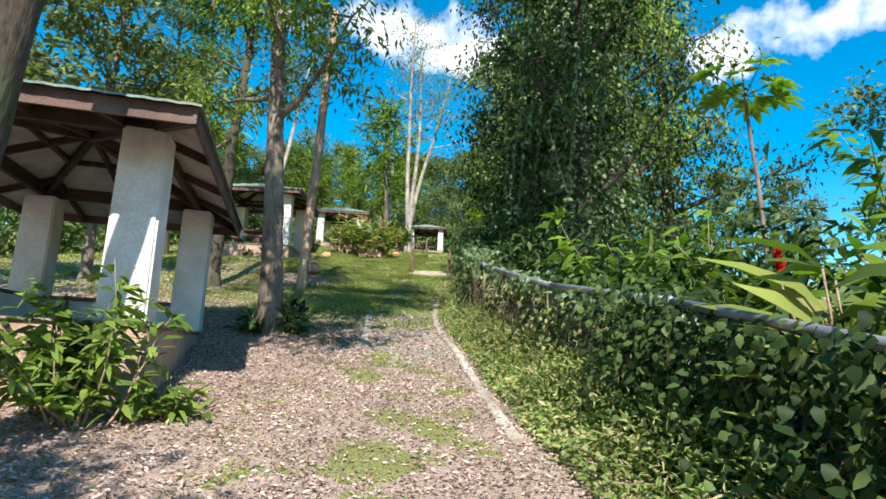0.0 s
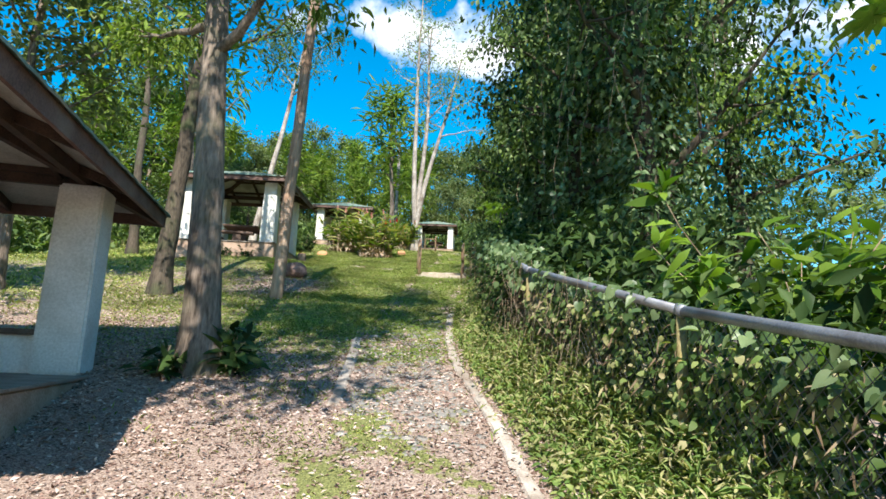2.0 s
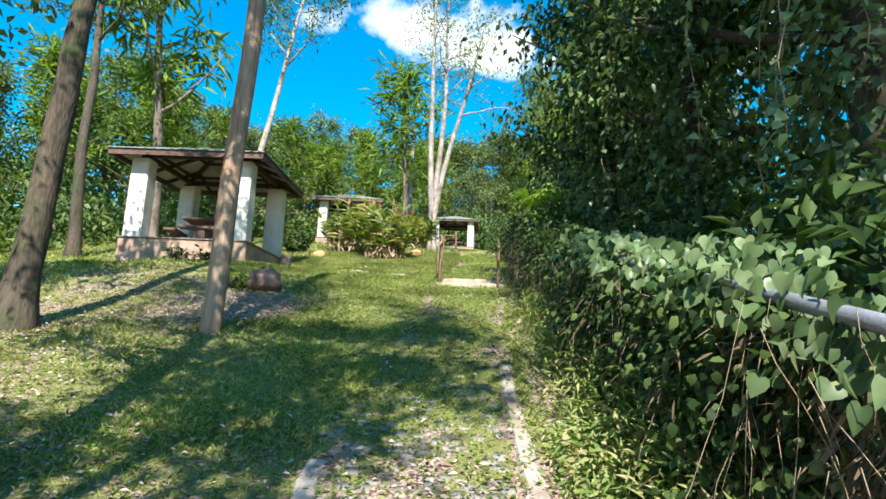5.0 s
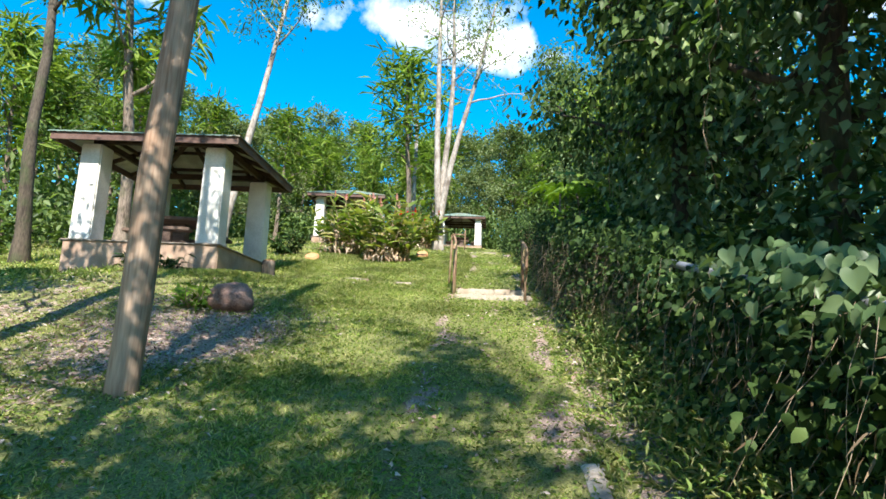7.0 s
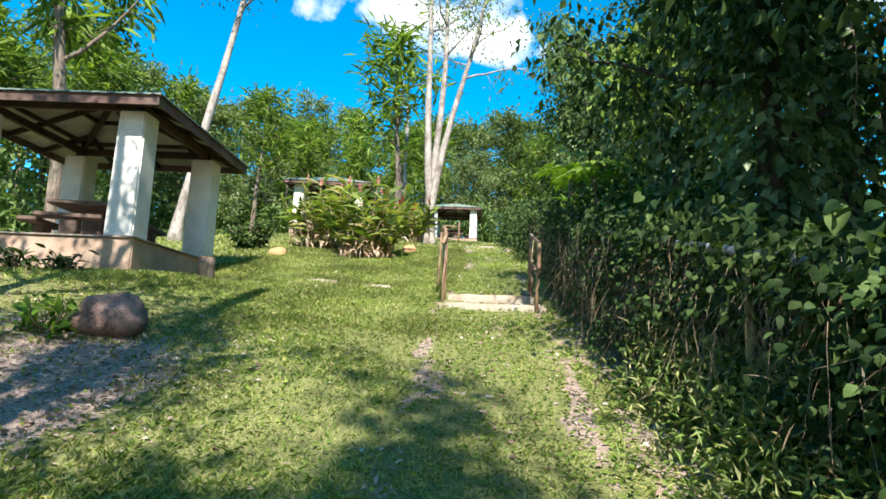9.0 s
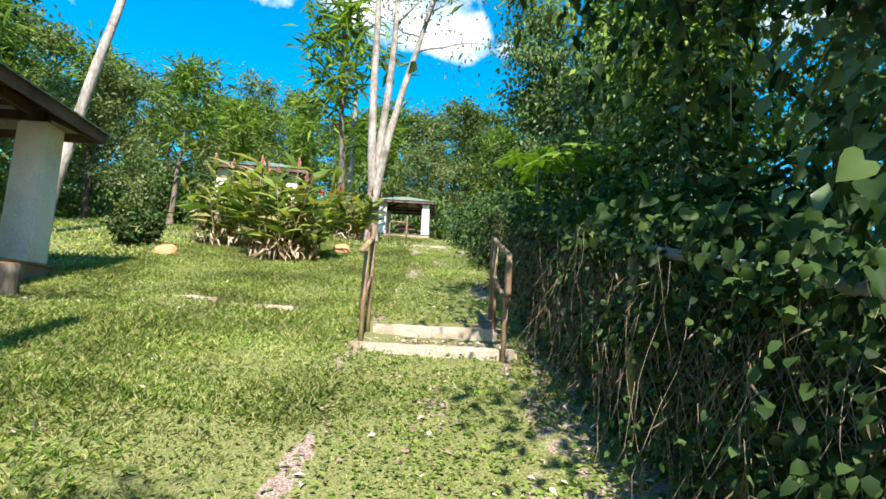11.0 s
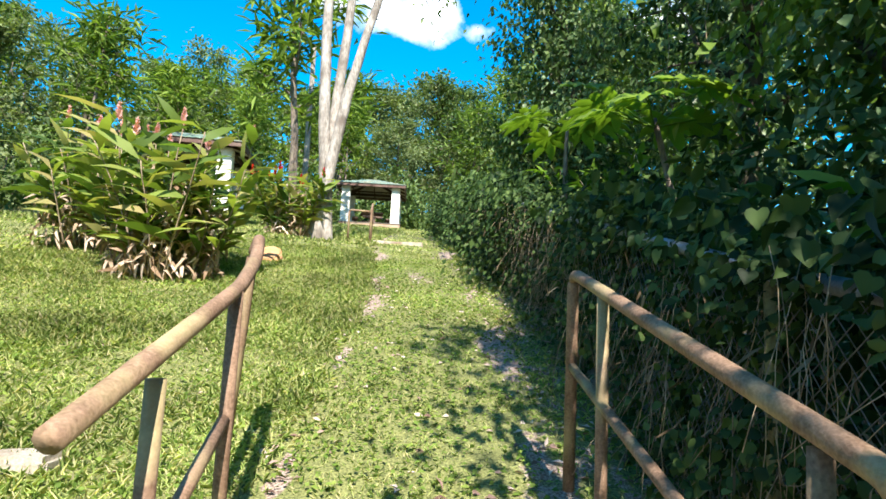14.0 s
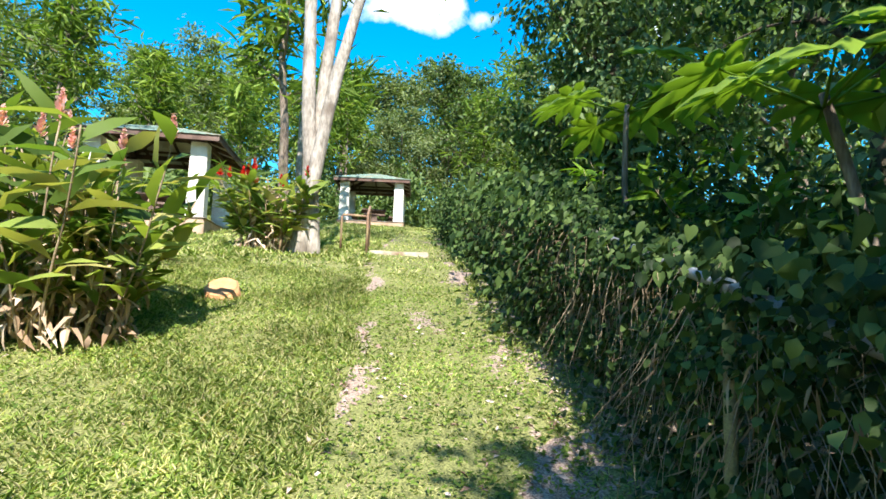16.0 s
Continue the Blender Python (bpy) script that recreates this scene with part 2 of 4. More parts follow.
L_GRASS = leafy("grass_blades", [(0.135, 0.2, 0.05), (0.285, 0.36, 0.1), (0.5, 0.54, 0.21), (0.66, 0.57, 0.35)], 0.6, 0.4, 0.1)
# Green and straw weed colours, lightened to read as sunlit.
L_WEED = leafy("sunlit_straw_weeds", [(0.11, 0.19, 0.045), (0.2, 0.29, 0.075), (0.33, 0.36, 0.13), (0.52, 0.45, 0.26)], 0.6, 0.35, 0.3)
L_RED = leafy("red_bracts", [(0.5, 0.015, 0.01), (0.75, 0.04, 0.03)], 0.5, 0.3)
L_PINK = leafy("pink_bracts", [(0.72, 0.32, 0.31), (0.85, 0.55, 0.52)], 0.5, 0.3)

# ---- building helpers ----
rng = np.random.default_rng(7)


def np_mesh(name, verts, tris, mat, smooth=False):
    me = bpy.data.meshes.new(name)
    verts, tris = np.ascontiguousarray(verts, dtype=np.float32), np.ascontiguousarray(tris, dtype=np.int32)
    me.vertices.add(len(verts)); me.vertices.foreach_set("co", verts.ravel())
    k = tris.shape[1]
    me.loops.add(tris.size); me.loops.foreach_set("vertex_index", tris.ravel())
    me.polygons.add(len(tris)); me.polygons.foreach_set("loop_start", np.arange(0, tris.size, k, dtype=np.int32))
    if smooth:
        me.polygons.foreach_set("use_smooth", np.ones(len(tris), dtype=bool))
    me.update(calc_edges=True)
    me.materials.append(mat)
    return me


def child(name, me, parent, label=""):
    ob = new(name, me)
    ob.parent = parent
    return tagged(ob, label)


def part(name, bm, mat, parent=None, label="", smooth=False):
    me = bpy.data.meshes.new(name)
    bm.to_mesh(me); bm.free()
    me.materials.append(mat)
    if smooth:
        me.polygons.foreach_set("use_smooth", np.ones(len(me.polygons), dtype=bool))
    return child(name, me, parent, label) if parent else tagged(new(name, me), label)


def empty(name, m, label, category, group="", kind=""):
    ob = new(name)
    ob.matrix_world = m
    return tagged(ob, label, category, group, kind)


def block(bm, x0, y0, z0, x1, y1, z1, bevel=0.01, taper=0.0, m=None):
    """A bevelled box between two corners, narrower at the top by taper."""
    r = bmesh.ops.create_cube(bm, size=1)["verts"]
    for v in r:
        k = 1 - taper if v.co.z > 0 else 1
        v.co = Vector(((x0 + x1) / 2 + v.co.x * k * (x1 - x0), (y0 + y1) / 2 + v.co.y * k * (y1 - y0), z0 + (v.co.z + 0.5) * (z1 - z0)))
        if m:
            v.co = m @ v.co
    if bevel:
        bmesh.ops.bevel(bm, geom=list({e for v in r for e in v.link_edges}), offset=bevel, segments=2, affect="EDGES")
    return r


def beam(bm, p, q, w, h):
    """A timber from p to q, w wide and h deep, hanging under that line."""
    p, q = Vector(p), Vector(q)
    d = (q - p).normalized()
    s = d.cross(Vector((0, 0, 1))).normalized() * w / 2
    u = s.cross(d).normalized() * h
    vs = [bm.verts.new(c) for c in (p - s - u, p + s - u, p + s, p - s, q - s - u, q + s - u, q + s, q - s)]
    for f in ((0, 1, 2, 3), (7, 6, 5, 4), (0, 4, 5, 1), (1, 5, 6, 2), (2, 6, 7, 3), (3, 7, 4, 0)):
        bm.faces.new([vs[i] for i in f])


class Geo:
    """Collects vertices and triangles for one mesh."""
    def __init__(self):
        self.v, self.f, self.n = [], [], 0

    def add(self, v, f):
        self.v.append(np.asarray(v, float)); self.f.append(np.asarray(f, int) + self.n); self.n += len(v)

    def mesh(self, name, mat, smooth=False):
        return np_mesh(name, np.concatenate(self.v), np.concatenate(self.f), mat, smooth)

    def tube(self, pts, radii, seg=8, knots=0.0, r=rng):
        pts, radii = np.asarray(pts, float), np.asarray(radii, float)
        k = len(pts)
        d = np.gradient(pts, axis=0); d /= np.linalg.norm(d, axis=1)[:, None] + 1e-9
        ref = np.where(np.abs(d[:, 2:3]) > 0.9, [[1.0, 0, 0]], [[0, 0, 1.0]])
        s = np.cross(d, ref); s /= np.linalg.norm(s, axis=1)[:, None]
        u = np.cross(s, d)
        an = np.linspace(0, 2 * np.pi, seg, endpoint=False)
        rr = radii[:, None] * (1 + knots * r.normal(size=(k, seg)))
        v = pts[:, None] + rr[..., None] * (np.cos(an)[None, :, None] * s[:, None] + np.sin(an)[None, :, None] * u[:, None])
        i, j = np.meshgrid(np.arange(k - 1), np.arange(seg), indexing="ij")
        a, b = (i * seg + j).ravel(), (i * seg + (j + 1) % seg).ravel()
        f = np.concatenate([np.stack([a, b, b + seg], 1), np.stack([a, b + seg, a + seg], 1)])
        caps = [[0, x + 1, x] for x in range(1, seg - 1)] + [[(k - 1) * seg, (k - 1) * seg + x, (k - 1) * seg + x + 1] for x in range(1, seg - 1)]
        self.add(v.reshape(-1, 3), np.concatenate([f, np.array(caps)]))

    def leaves(self, p, d, length, width, droop=0.15, full=False, r=rng):
        """One leaf at each p along d; full leaves have a bent blade of six points, others four."""
        p, d = np.asarray(p, float), np.asarray(d, float)
        n = len(p)
        d = d / (np.linalg.norm(d, axis=1)[:, None] + 1e-9)
        up = r.normal(size=(n, 3)) * 0.45 + [0, -0.25, 1]
        s = np.cross(d, up); s /= np.linalg.norm(s, axis=1)[:, None] + 1e-9
        u = np.cross(s, d)
        L = (np.asarray(length) * np.ones(n) * r.uniform(0.65, 1.25, n))[:, None]
        W = (np.asarray(width) * np.ones(n) * r.uniform(0.75, 1.2, n))[:, None]
        if full:
            a = p + d * L * 0.3 + u * W * 0.12
            b = p + d * L * 0.68 - u * L * droop * 0.45 + u * W * 0.1
            v = np.stack([p, a + s * W * 0.5, a - s * W * 0.5, b + s * W * 0.4, b - s * W * 0.4, p + d * L - u * L * droop], 1)
            f = np.array([[0, 2, 1], [1, 2, 4], [1, 4, 3], [3, 4, 5]])
        else:
            a = p + d * L * 0.45
            v = np.stack([p, a + s * W * 0.5 + u * W * 0.15, p + d * L - u * L * droop, a - s * W * 0.5 + u * W * 0.15], 1)
            f = np.array([[0, 3, 2], [0, 2, 1]])
        if full == 2:
            # a heart-shaped blade, dished along its midrib
            rim = np.array([(.1, 0), (-.04, .22), (.06, .42), (.28, .5), (.52, .42), (.76, .22), (1, 0), (.76, -.22), (.52, -.42), (.28, -.5), (.06, -.42), (-.04, -.22), (.42, 0)])
            lift = .35 * np.abs(rim[:, 1]) - droop * rim[:, 0] ** 2
            v = p[:, None] + d[:, None] * (L * rim[:, 0])[..., None] + s[:, None] * (W * rim[:, 1])[..., None] + u[:, None] * (L * lift)[..., None]
            f = np.array([[12, i, (i + 1) % 12] for i in range(12)])
        k = v.shape[1]
        self.add(v.reshape(-1, 3), (np.arange(n)[:, None, None] * k + f[None]).reshape(-1, 3))


# ---- the lie of the land ----
PROFILE_Y = [-60, 0, 7.6, 9.6, 12.2, 14.3, 22.9, 24.2, 29.6, 34.5, 38, 54, 70, 150, 700]
PROFILE_Z = [-9, 0, 1.16, 1.62, 2.2, 2.65, 4.53, 4.78, 6.1, 7.3, 7.8, 10.7, 13, 18, 20]


def height(x, y):
    """Ground height; works on numbers and arrays."""
    x, y = np.asarray(x, float), np.asarray(y, float)
    z = np.interp(y, PROFILE_Y, PROFILE_Z)
    z = z + 0.035 * np.clip(-x - 2.5, 0, 12) - 0.08 * np.clip(x - 0.8, 0, 20)
    z = z + 0.03 * np.sin(x * 1.7 + y * 0.6) * np.sin(y * 1.1 - x * 0.4) * np.clip(np.abs(x + 1.7) - 0.7, 0, 1)
    bank = np.exp(-((x + 8.3) / 2.5) ** 2 - ((y - 21.3) / 2.6) ** 2)
    return z + 0.4 * bank


def at(x, y, dz=0.0):
    return (float(x), float(y), float(height(x, y)) + dz)


def line(pts):
    """Interpolates x along y through a few plan points."""
    xs, ys = [p[0] for p in pts], [p[1] for p in pts]
    return lambda y: np.interp(y, ys, xs)


fence_x = line([(2.5, -6), (2.0, 1), (1.41, 4.6), (0.68, 7.9), (-0.03, 10.0), (-0.35, 14), (-0.5, 17.7), (-0.88, 21), (-1.0, 24), (-1.0, 28), (-1.15, 34), (-1.75, 42), (-2.2, 50)])
kerb_right = line([(1.9, -3), (0.95, 2.5), (0.28, 5.43), (-0.05, 7.5), (-0.38, 9.03), (-0.85, 11), (-1.08, 12.4), (-1.23, 14.3), (-1.33, 17.2), (-1.5, 23), (-1.62, 28), (-2.2, 38)])
kerb_left = line([(-0.8, 2.0), (-1.5, 6.5), (-2.02, 9.75), (-2.25, 11.2), (-2.46, 12.3), (-2.62, 15.9), (-2.8, 18.9), (-3.05, 23.2), (-3.1, 30), (-3.9, 38)])


def turf(x, y):
    """How far grass covers the ground: 0 bare litter and soil, 1 lawn."""
    x, y = np.asarray(x, float), np.asarray(y, float)
    g = np.clip((y - 9.5) / 4.5, 0, 1)
    on_path = (x > kerb_left(y) - 0.1) & (x < kerb_right(y) + 0.1)
    g = np.where(on_path, np.clip((y - 9.0) / 6, 0, 0.82), g)
    g = g * (1 - 0.6 * np.clip((-x - 4.0) / 1.8, 0, 1) * np.clip((21.5 - y) / 2, 0, 1))
    g = g - 0.75 * np.exp(-((x + 5.5) / 1.0) ** 2 - ((y - 18.0) / 1.3) ** 2) - 0.4 * np.exp(-((x + 5.8) / 1.2) ** 2 - ((y - 24.3) / 0.5) ** 2)
    wig = 0.07 * np.sin(y * 2.7) + 0.05 * np.sin(y * 6.1)
    g = g - (0.42 + 0.25 * np.sin(y * 3.1)) * np.exp(-((x - kerb_left(y) - wig) / 0.08) ** 2) * (y > 11) - 0.5 * np.exp(-((x - kerb_right(y) - wig) / 0.14) ** 2)
    g = g - 0.45 * on_path * np.clip(np.sin(y * 1.3 + 2 * np.sin(x * 2)) * np.sin(x * 3 + y * .8), 0, 1)
    g = np.where(x > kerb_right(y) + 0.15, np.minimum(g, 0.35), g)
    tuft = 0.5 + 0.5 * np.sin(x * 4.1 + 1.6 * np.sin(y * 2.3)) * np.sin(y * 3.3 + x * 1.4)
    g = np.where((y < 10) & (x < 0.6), g + 0.72 * tuft * np.exp(-((x + 0.9) / 1.5) ** 2), g)
    return np.clip(g, 0, 1)


def build_ground():
    def axis(lo, a, b, hi, step):
        near = np.arange(a, b, step)
        left = a - np.geomspace(step, a - lo, 26)[::-1]
        right = b + np.geomspace(step, hi - b, 26)
        return np.concatenate([left, near, right])
    xs, ys = axis(-700, -14, 6, 700, 0.14), axis(-500, -3, 48, 900, 0.16)
    X, Y = np.meshgrid(xs, ys)
    Z = height(X, Y) + rng.normal(size=X.shape) * 0.008
    k = len(xs)
    i, j = np.meshgrid(np.arange(len(ys) - 1), np.arange(k - 1), indexing="ij")
    a = (i * k + j).ravel()
    me = np_mesh("ground", np.stack([X, Y, Z], -1).reshape(-1, 3), np.stack([a, a + 1, a + k + 1, a + k], 1), M_GROUND, True)
    me.attributes.new("turf", "FLOAT", "POINT").data.foreach_set("value", turf(X, Y).ravel().astype(np.float32))
    tagged(new("ground", me), "sloping lawn with bare soil, fallen leaves and worn path", "ground", kind="structure")


build_ground()


# ---- pavilions ----
def pavilion(x, y, yaw, span, floor_z, column_h, over, label, table=True, low_wall=False, deep=0.0, drop=0.0):
    """An open picnic shelter: plinth, four square columns and a hipped sheet roof on dark timbers."""
    th = empty("picnic_pavilion", pose(x, y, floor_z, 0, 0, yaw), label, "pavilion", "hillside picnic pavilions")
    h, w = span / 2, 0.24
    hy = (deep or span) / 2
    S = Matrix.Diagonal((1, hy / h, 1, 1))
    ground_low = min(float(height(x + a * span, y + b * span)) for a in (-.7, .7) for b in (-.7, .7)) - floor_z - 0.3
    bm = bmesh.new(); block(bm, -h - w - .06, -hy - w - .06, ground_low, h + w + .06, hy + w + .06, -0.03, 0.02)
    part("plinth", bm, M_PLINTH, th, "terracotta rendered concrete plinth")
    bm = bmesh.new(); block(bm, -h - w - .1, -hy - w - .1, -0.03, h + w + .1, hy + w + .1, 0.0, 0.008)
    part("floor_slab", bm, M_FLOOR, th, "worn concrete floor slab")
    for sx in (-1, 1):
        for sy in (-1, 1):
            bm = bmesh.new(); block(bm, sx * h - w, sy * hy - w, 0, sx * h + w, sy * hy + w, column_h, 0.025, 0.06)
            c = part("column", bm, M_WHITE, th, "whitewashed square masonry column")
            bm = bmesh.new(); block(bm, sx * h - 0.05, sy * hy - 0.05, column_h, sx * h + 0.05, sy * hy + 0.05, column_h + 0.16, 0.004)
            part("post_stub", bm, M_DARKWOOD, c)
    e, rise = h + over, (h + over) * 0.36
    z0 = column_h + 0.08 - drop
    for k in range(4):
        m = S @ Matrix.Rotation(k * math.pi / 2, 4, "Z")
        bm = bmesh.new(); beam(bm, m @ Vector((-e - .02, -e, z0 + .04)), m @ Vector((e + .02, -e, z0 + .04)), 0.035, 0.17)
        part("fascia_board", bm, M_FASCIA, th, "brown painted fascia board")
        bm = bmesh.new(); beam(bm, m @ Vector((-h - .1, -h, z0 + .13 + drop * .5)), m @ Vector((h + .1, -h, z0 + .13 + drop * .5)), 0.08, 0.14)
        part("wall_plate", bm, M_DARKWOOD, th)
        bm = bmesh.new(); beam(bm, m @ Vector((-e, -e, z0)), m @ Vector((0, 0, z0 + rise)), 0.08, 0.14)
        part("hip_rafter", bm, M_DARKWOOD, th)
        for f in (-0.5, 0.0, 0.5):
            bm = bmesh.new(); beam(bm, m @ Vector((f * e, -e, z0)), m @ Vector((f * e, -abs(f) * e - 0.05, z0 + rise * (1 - abs(f)) - .02)), 0.05, 0.1)
            part("rafter", bm, M_DARKWOOD, th)
        for f in (0.36, 0.7):
            bm = bmesh.new(); q = e * (1 - f); beam(bm, m @ Vector((-q, -q, z0 + rise * f)), m @ Vector((q, -q, z0 + rise * f)), 0.06, 0.07)
            part("purlin", bm, M_DARKWOOD, th)
        bm = bmesh.new()
        tri = [m @ Vector(c) for c in ((-e, -e, z0), (e, -e, z0), (0, 0, z0 + rise))]
        lo, hi = [bm.verts.new(c + Vector((0, 0, 0.004))) for c in tri], [bm.verts.new(c + Vector((0, 0, 0.022))) for c in tri]
        bm.faces.new(lo[::-1]); bm.faces.new(hi)
        for i in range(3):
            bm.faces.new([lo[i], lo[(i + 1) % 3], hi[(i + 1) % 3], hi[i]])
        part("roof_lining", bm, M_CEIL, th, "pale roof lining")
        # corrugated sheet with courses
        bm = bmesh.new()
        ee, courses, n = e + 0.06, 5, 36
        for c in range(courses):
            f0, f1 = c / courses, (c + 1) / courses
            rows = []
            for f, lift in ((f0, 0.055), (f1 + 0.02, 0.03)):
                f = min(f, 0.995)
                row = []
                for i in range(n + 1):
                    xx = (2 * i / n - 1) * ee * (1 - f)
                    row.append(bm.verts.new(m @ Vector((xx, -ee * (1 - f), z0 - 0.01 + rise * f + lift + 0.009 * (i % 2)))))
                rows.append(row)
            low = [bm.verts.new(v.co - Vector((0, 0, 0.025))) for v in rows[0]]
            for i in range(n):
                bm.faces.new([rows[0][i], rows[0][i + 1], rows[1][i + 1], rows[1][i]])
                bm.faces.new([low[i], low[i + 1], rows[0][i + 1], rows[0][i]])
        part("roof_sheet", bm, M_ROOF, th, "mossy green corrugated roof sheet")
    M = pose(x, y, floor_z, 0, 0, yaw)
    if table:
        t = empty("picnic_table", M @ pose(0, 0, 0, 0, 0, 8), "dark weathered picnic table with fixed benches on the floor", "table", "picnic tables")
        bm = bmesh.new(); block(bm, -.62, -.62, .7, .62, .62, .78, .02); part("tabletop", bm, M_TABLE, t)
        bm = bmesh.new(); block(bm, -.2, -.2, 0, .2, .2, .7, .02, .2); part("pedestal", bm, M_TABLE, t)
        for k in range(4):
            r = Matrix.Rotation(k * math.pi / 2, 4, "Z")
            bm = bmesh.new(); block(bm, -.55, -1.1, .38, .55, -.78, .46, .015, m=r); b = part("bench_seat", bm, M_TABLE, t)
            bm = bmesh.new(); block(bm, -.14, -1.04, 0, .14, -.84, .38, .015, m=r); part("bench_leg", bm, M_TABLE, b)
    if low_wall:
        for (x0, y0, x1, y1), nm in (((-h + w, hy - .1, h - w, hy + .1), 1), ((-h - .1, -hy + w, -h + .1, hy - w), 2)):
            g = empty("bench_wall", M, "low whitewashed wall with a brown bench cap between columns", "bench")
            bm = bmesh.new(); block(bm, x0, y0, 0, x1, y1, .4, .01); part("wall_body", bm, M_WHITE, g)
            bm = bmesh.new(); block(bm, x0, y0 - .08, .4, x1, y1 + .08, .46, .01); part("bench_cap", bm, M_TABLE, g)
    return th


pavilion(-5.48, 7.31, 19.3, 2.35, 1.7, 2.05, 0.6, "open picnic pavilion with white columns beside leaf litter", False, True, 3.95, 0.13)
pavilion(-9.72, 23.9, 5.3, 2.72, 5.5, 2.12, 0.62, "open picnic pavilion on a terracotta plinth above the lawn")
pavilion(-10.75, 41.69, 7.4, 2.79, 8.91, 2.14, 0.6, "open picnic pavilion half hidden by flowering gingers")
pavilion(-5.83, 54.67, 1.7, 2.72, 10.87, 2.0, 0.5, "small open pavilion with green roof at the hilltop")


# ---- kerbs, steps, rails, fence ----
def kerb(name, fx, y0, y1, w, label):
    ob = empty(name, Matrix(), label, "kerb", kind="structure")
    y, r = y0, random.Random(3)
    while y < y1:
        n = min(y + r.uniform(0.75, 1.0), y1)
        bm = bmesh.new()
        prev = None
        for q in np.linspace(y, n - 0.012, 5):
            c, z = float(fx(q)), float(height(fx(q), q))
            j = r.uniform(-.008, .008)
            ring = [bm.verts.new(v) for v in ((c - w / 2, q, z - .12), (c - w / 2 + j, q, z + .012), (c - w / 2 + .02, q, z + .03 + j), (c + w / 2 - .02, q, z + .03 - j), (c + w / 2 + j, q, z + .012), (c + w / 2, q, z - .12))]
            if prev:
                for i in range(5):
                    bm.faces.new([prev[i], prev[i + 1], ring[i + 1], ring[i]])
            else:
                bm.faces.new(ring)
            prev = ring
        bm.faces.new(prev[::-1])
        part("kerb_stone", bm, M_KERB, ob)
        y = n


kerb("kerb_right", kerb_right, 5.2, 15.2, 0.13, "pale worn concrete kerb along the path's fence side")
kerb("kerb_left", kerb_left, 9.3, 12.4, 0.14, "pale broken concrete kerb along the path's lawn side")


def chipped(name, x0, y0, z0, x1, y1, z1, label, seed):
    bm = bmesh.new(); block(bm, x0, y0, z0, x1, y1, z1, 0.03)
    bmesh.ops.subdivide_edges(bm, edges=[e for e in bm.edges if e.calc_length() > 0.3], cuts=10, use_grid_fill=True)
    for v in bm.verts:
        v.co += noise.noise_vector(v.co * 5 + Vector((seed, 0, 0))) * 0.018
    return tagged(part(name, bm, M_STEP), label, "step", "concrete garden steps")


chipped("concrete_step", -3.15, 23.0, 4.2, -1.4, 23.98, 4.66, "chipped pale concrete step with fallen leaves", 1)
chipped("concrete_step", -3.02, 23.95, 4.3, -1.55, 24.75, 4.87, "chipped pale upper concrete step", 5)
chipped("concrete_step", -4.05, 38.2, 7.4, -2.6, 39.0, 7.98, "far chipped concrete step in the grass", 9)
chipped("concrete_slab", -6.6, 24.8, 4.8, -5.25, 25.1, 5.13, "broken concrete slab sunk in the lawn", 12)
chipped("concrete_slab", -5.1, 24.75, 4.8, -4.2, 24.98, 5.055, "small broken concrete edge in grass", 15)


def pipes(th, name, pts, r, mat=M_RUST, label=""):
    g = Geo()
    pts = [Vector(p) for p in pts]
    out = [pts[0]]
    for a, b, c in zip(pts, pts[1:], pts[2:]):
        k = min(0.09, (b - a).length / 2.2, (c - b).length / 2.2)
        p, q = b + (a - b).normalized() * k, b + (c - b).normalized() * k
        out += [p.lerp(b, t).lerp(b.lerp(q, t), t) for t in (0, .25, .5, .75, 1)]
    out.append(pts[-1])
    g.tube([tuple(p) for p in out], [r] * len(out), 10)
    return child(name, g.mesh(name, mat, True), th, label)


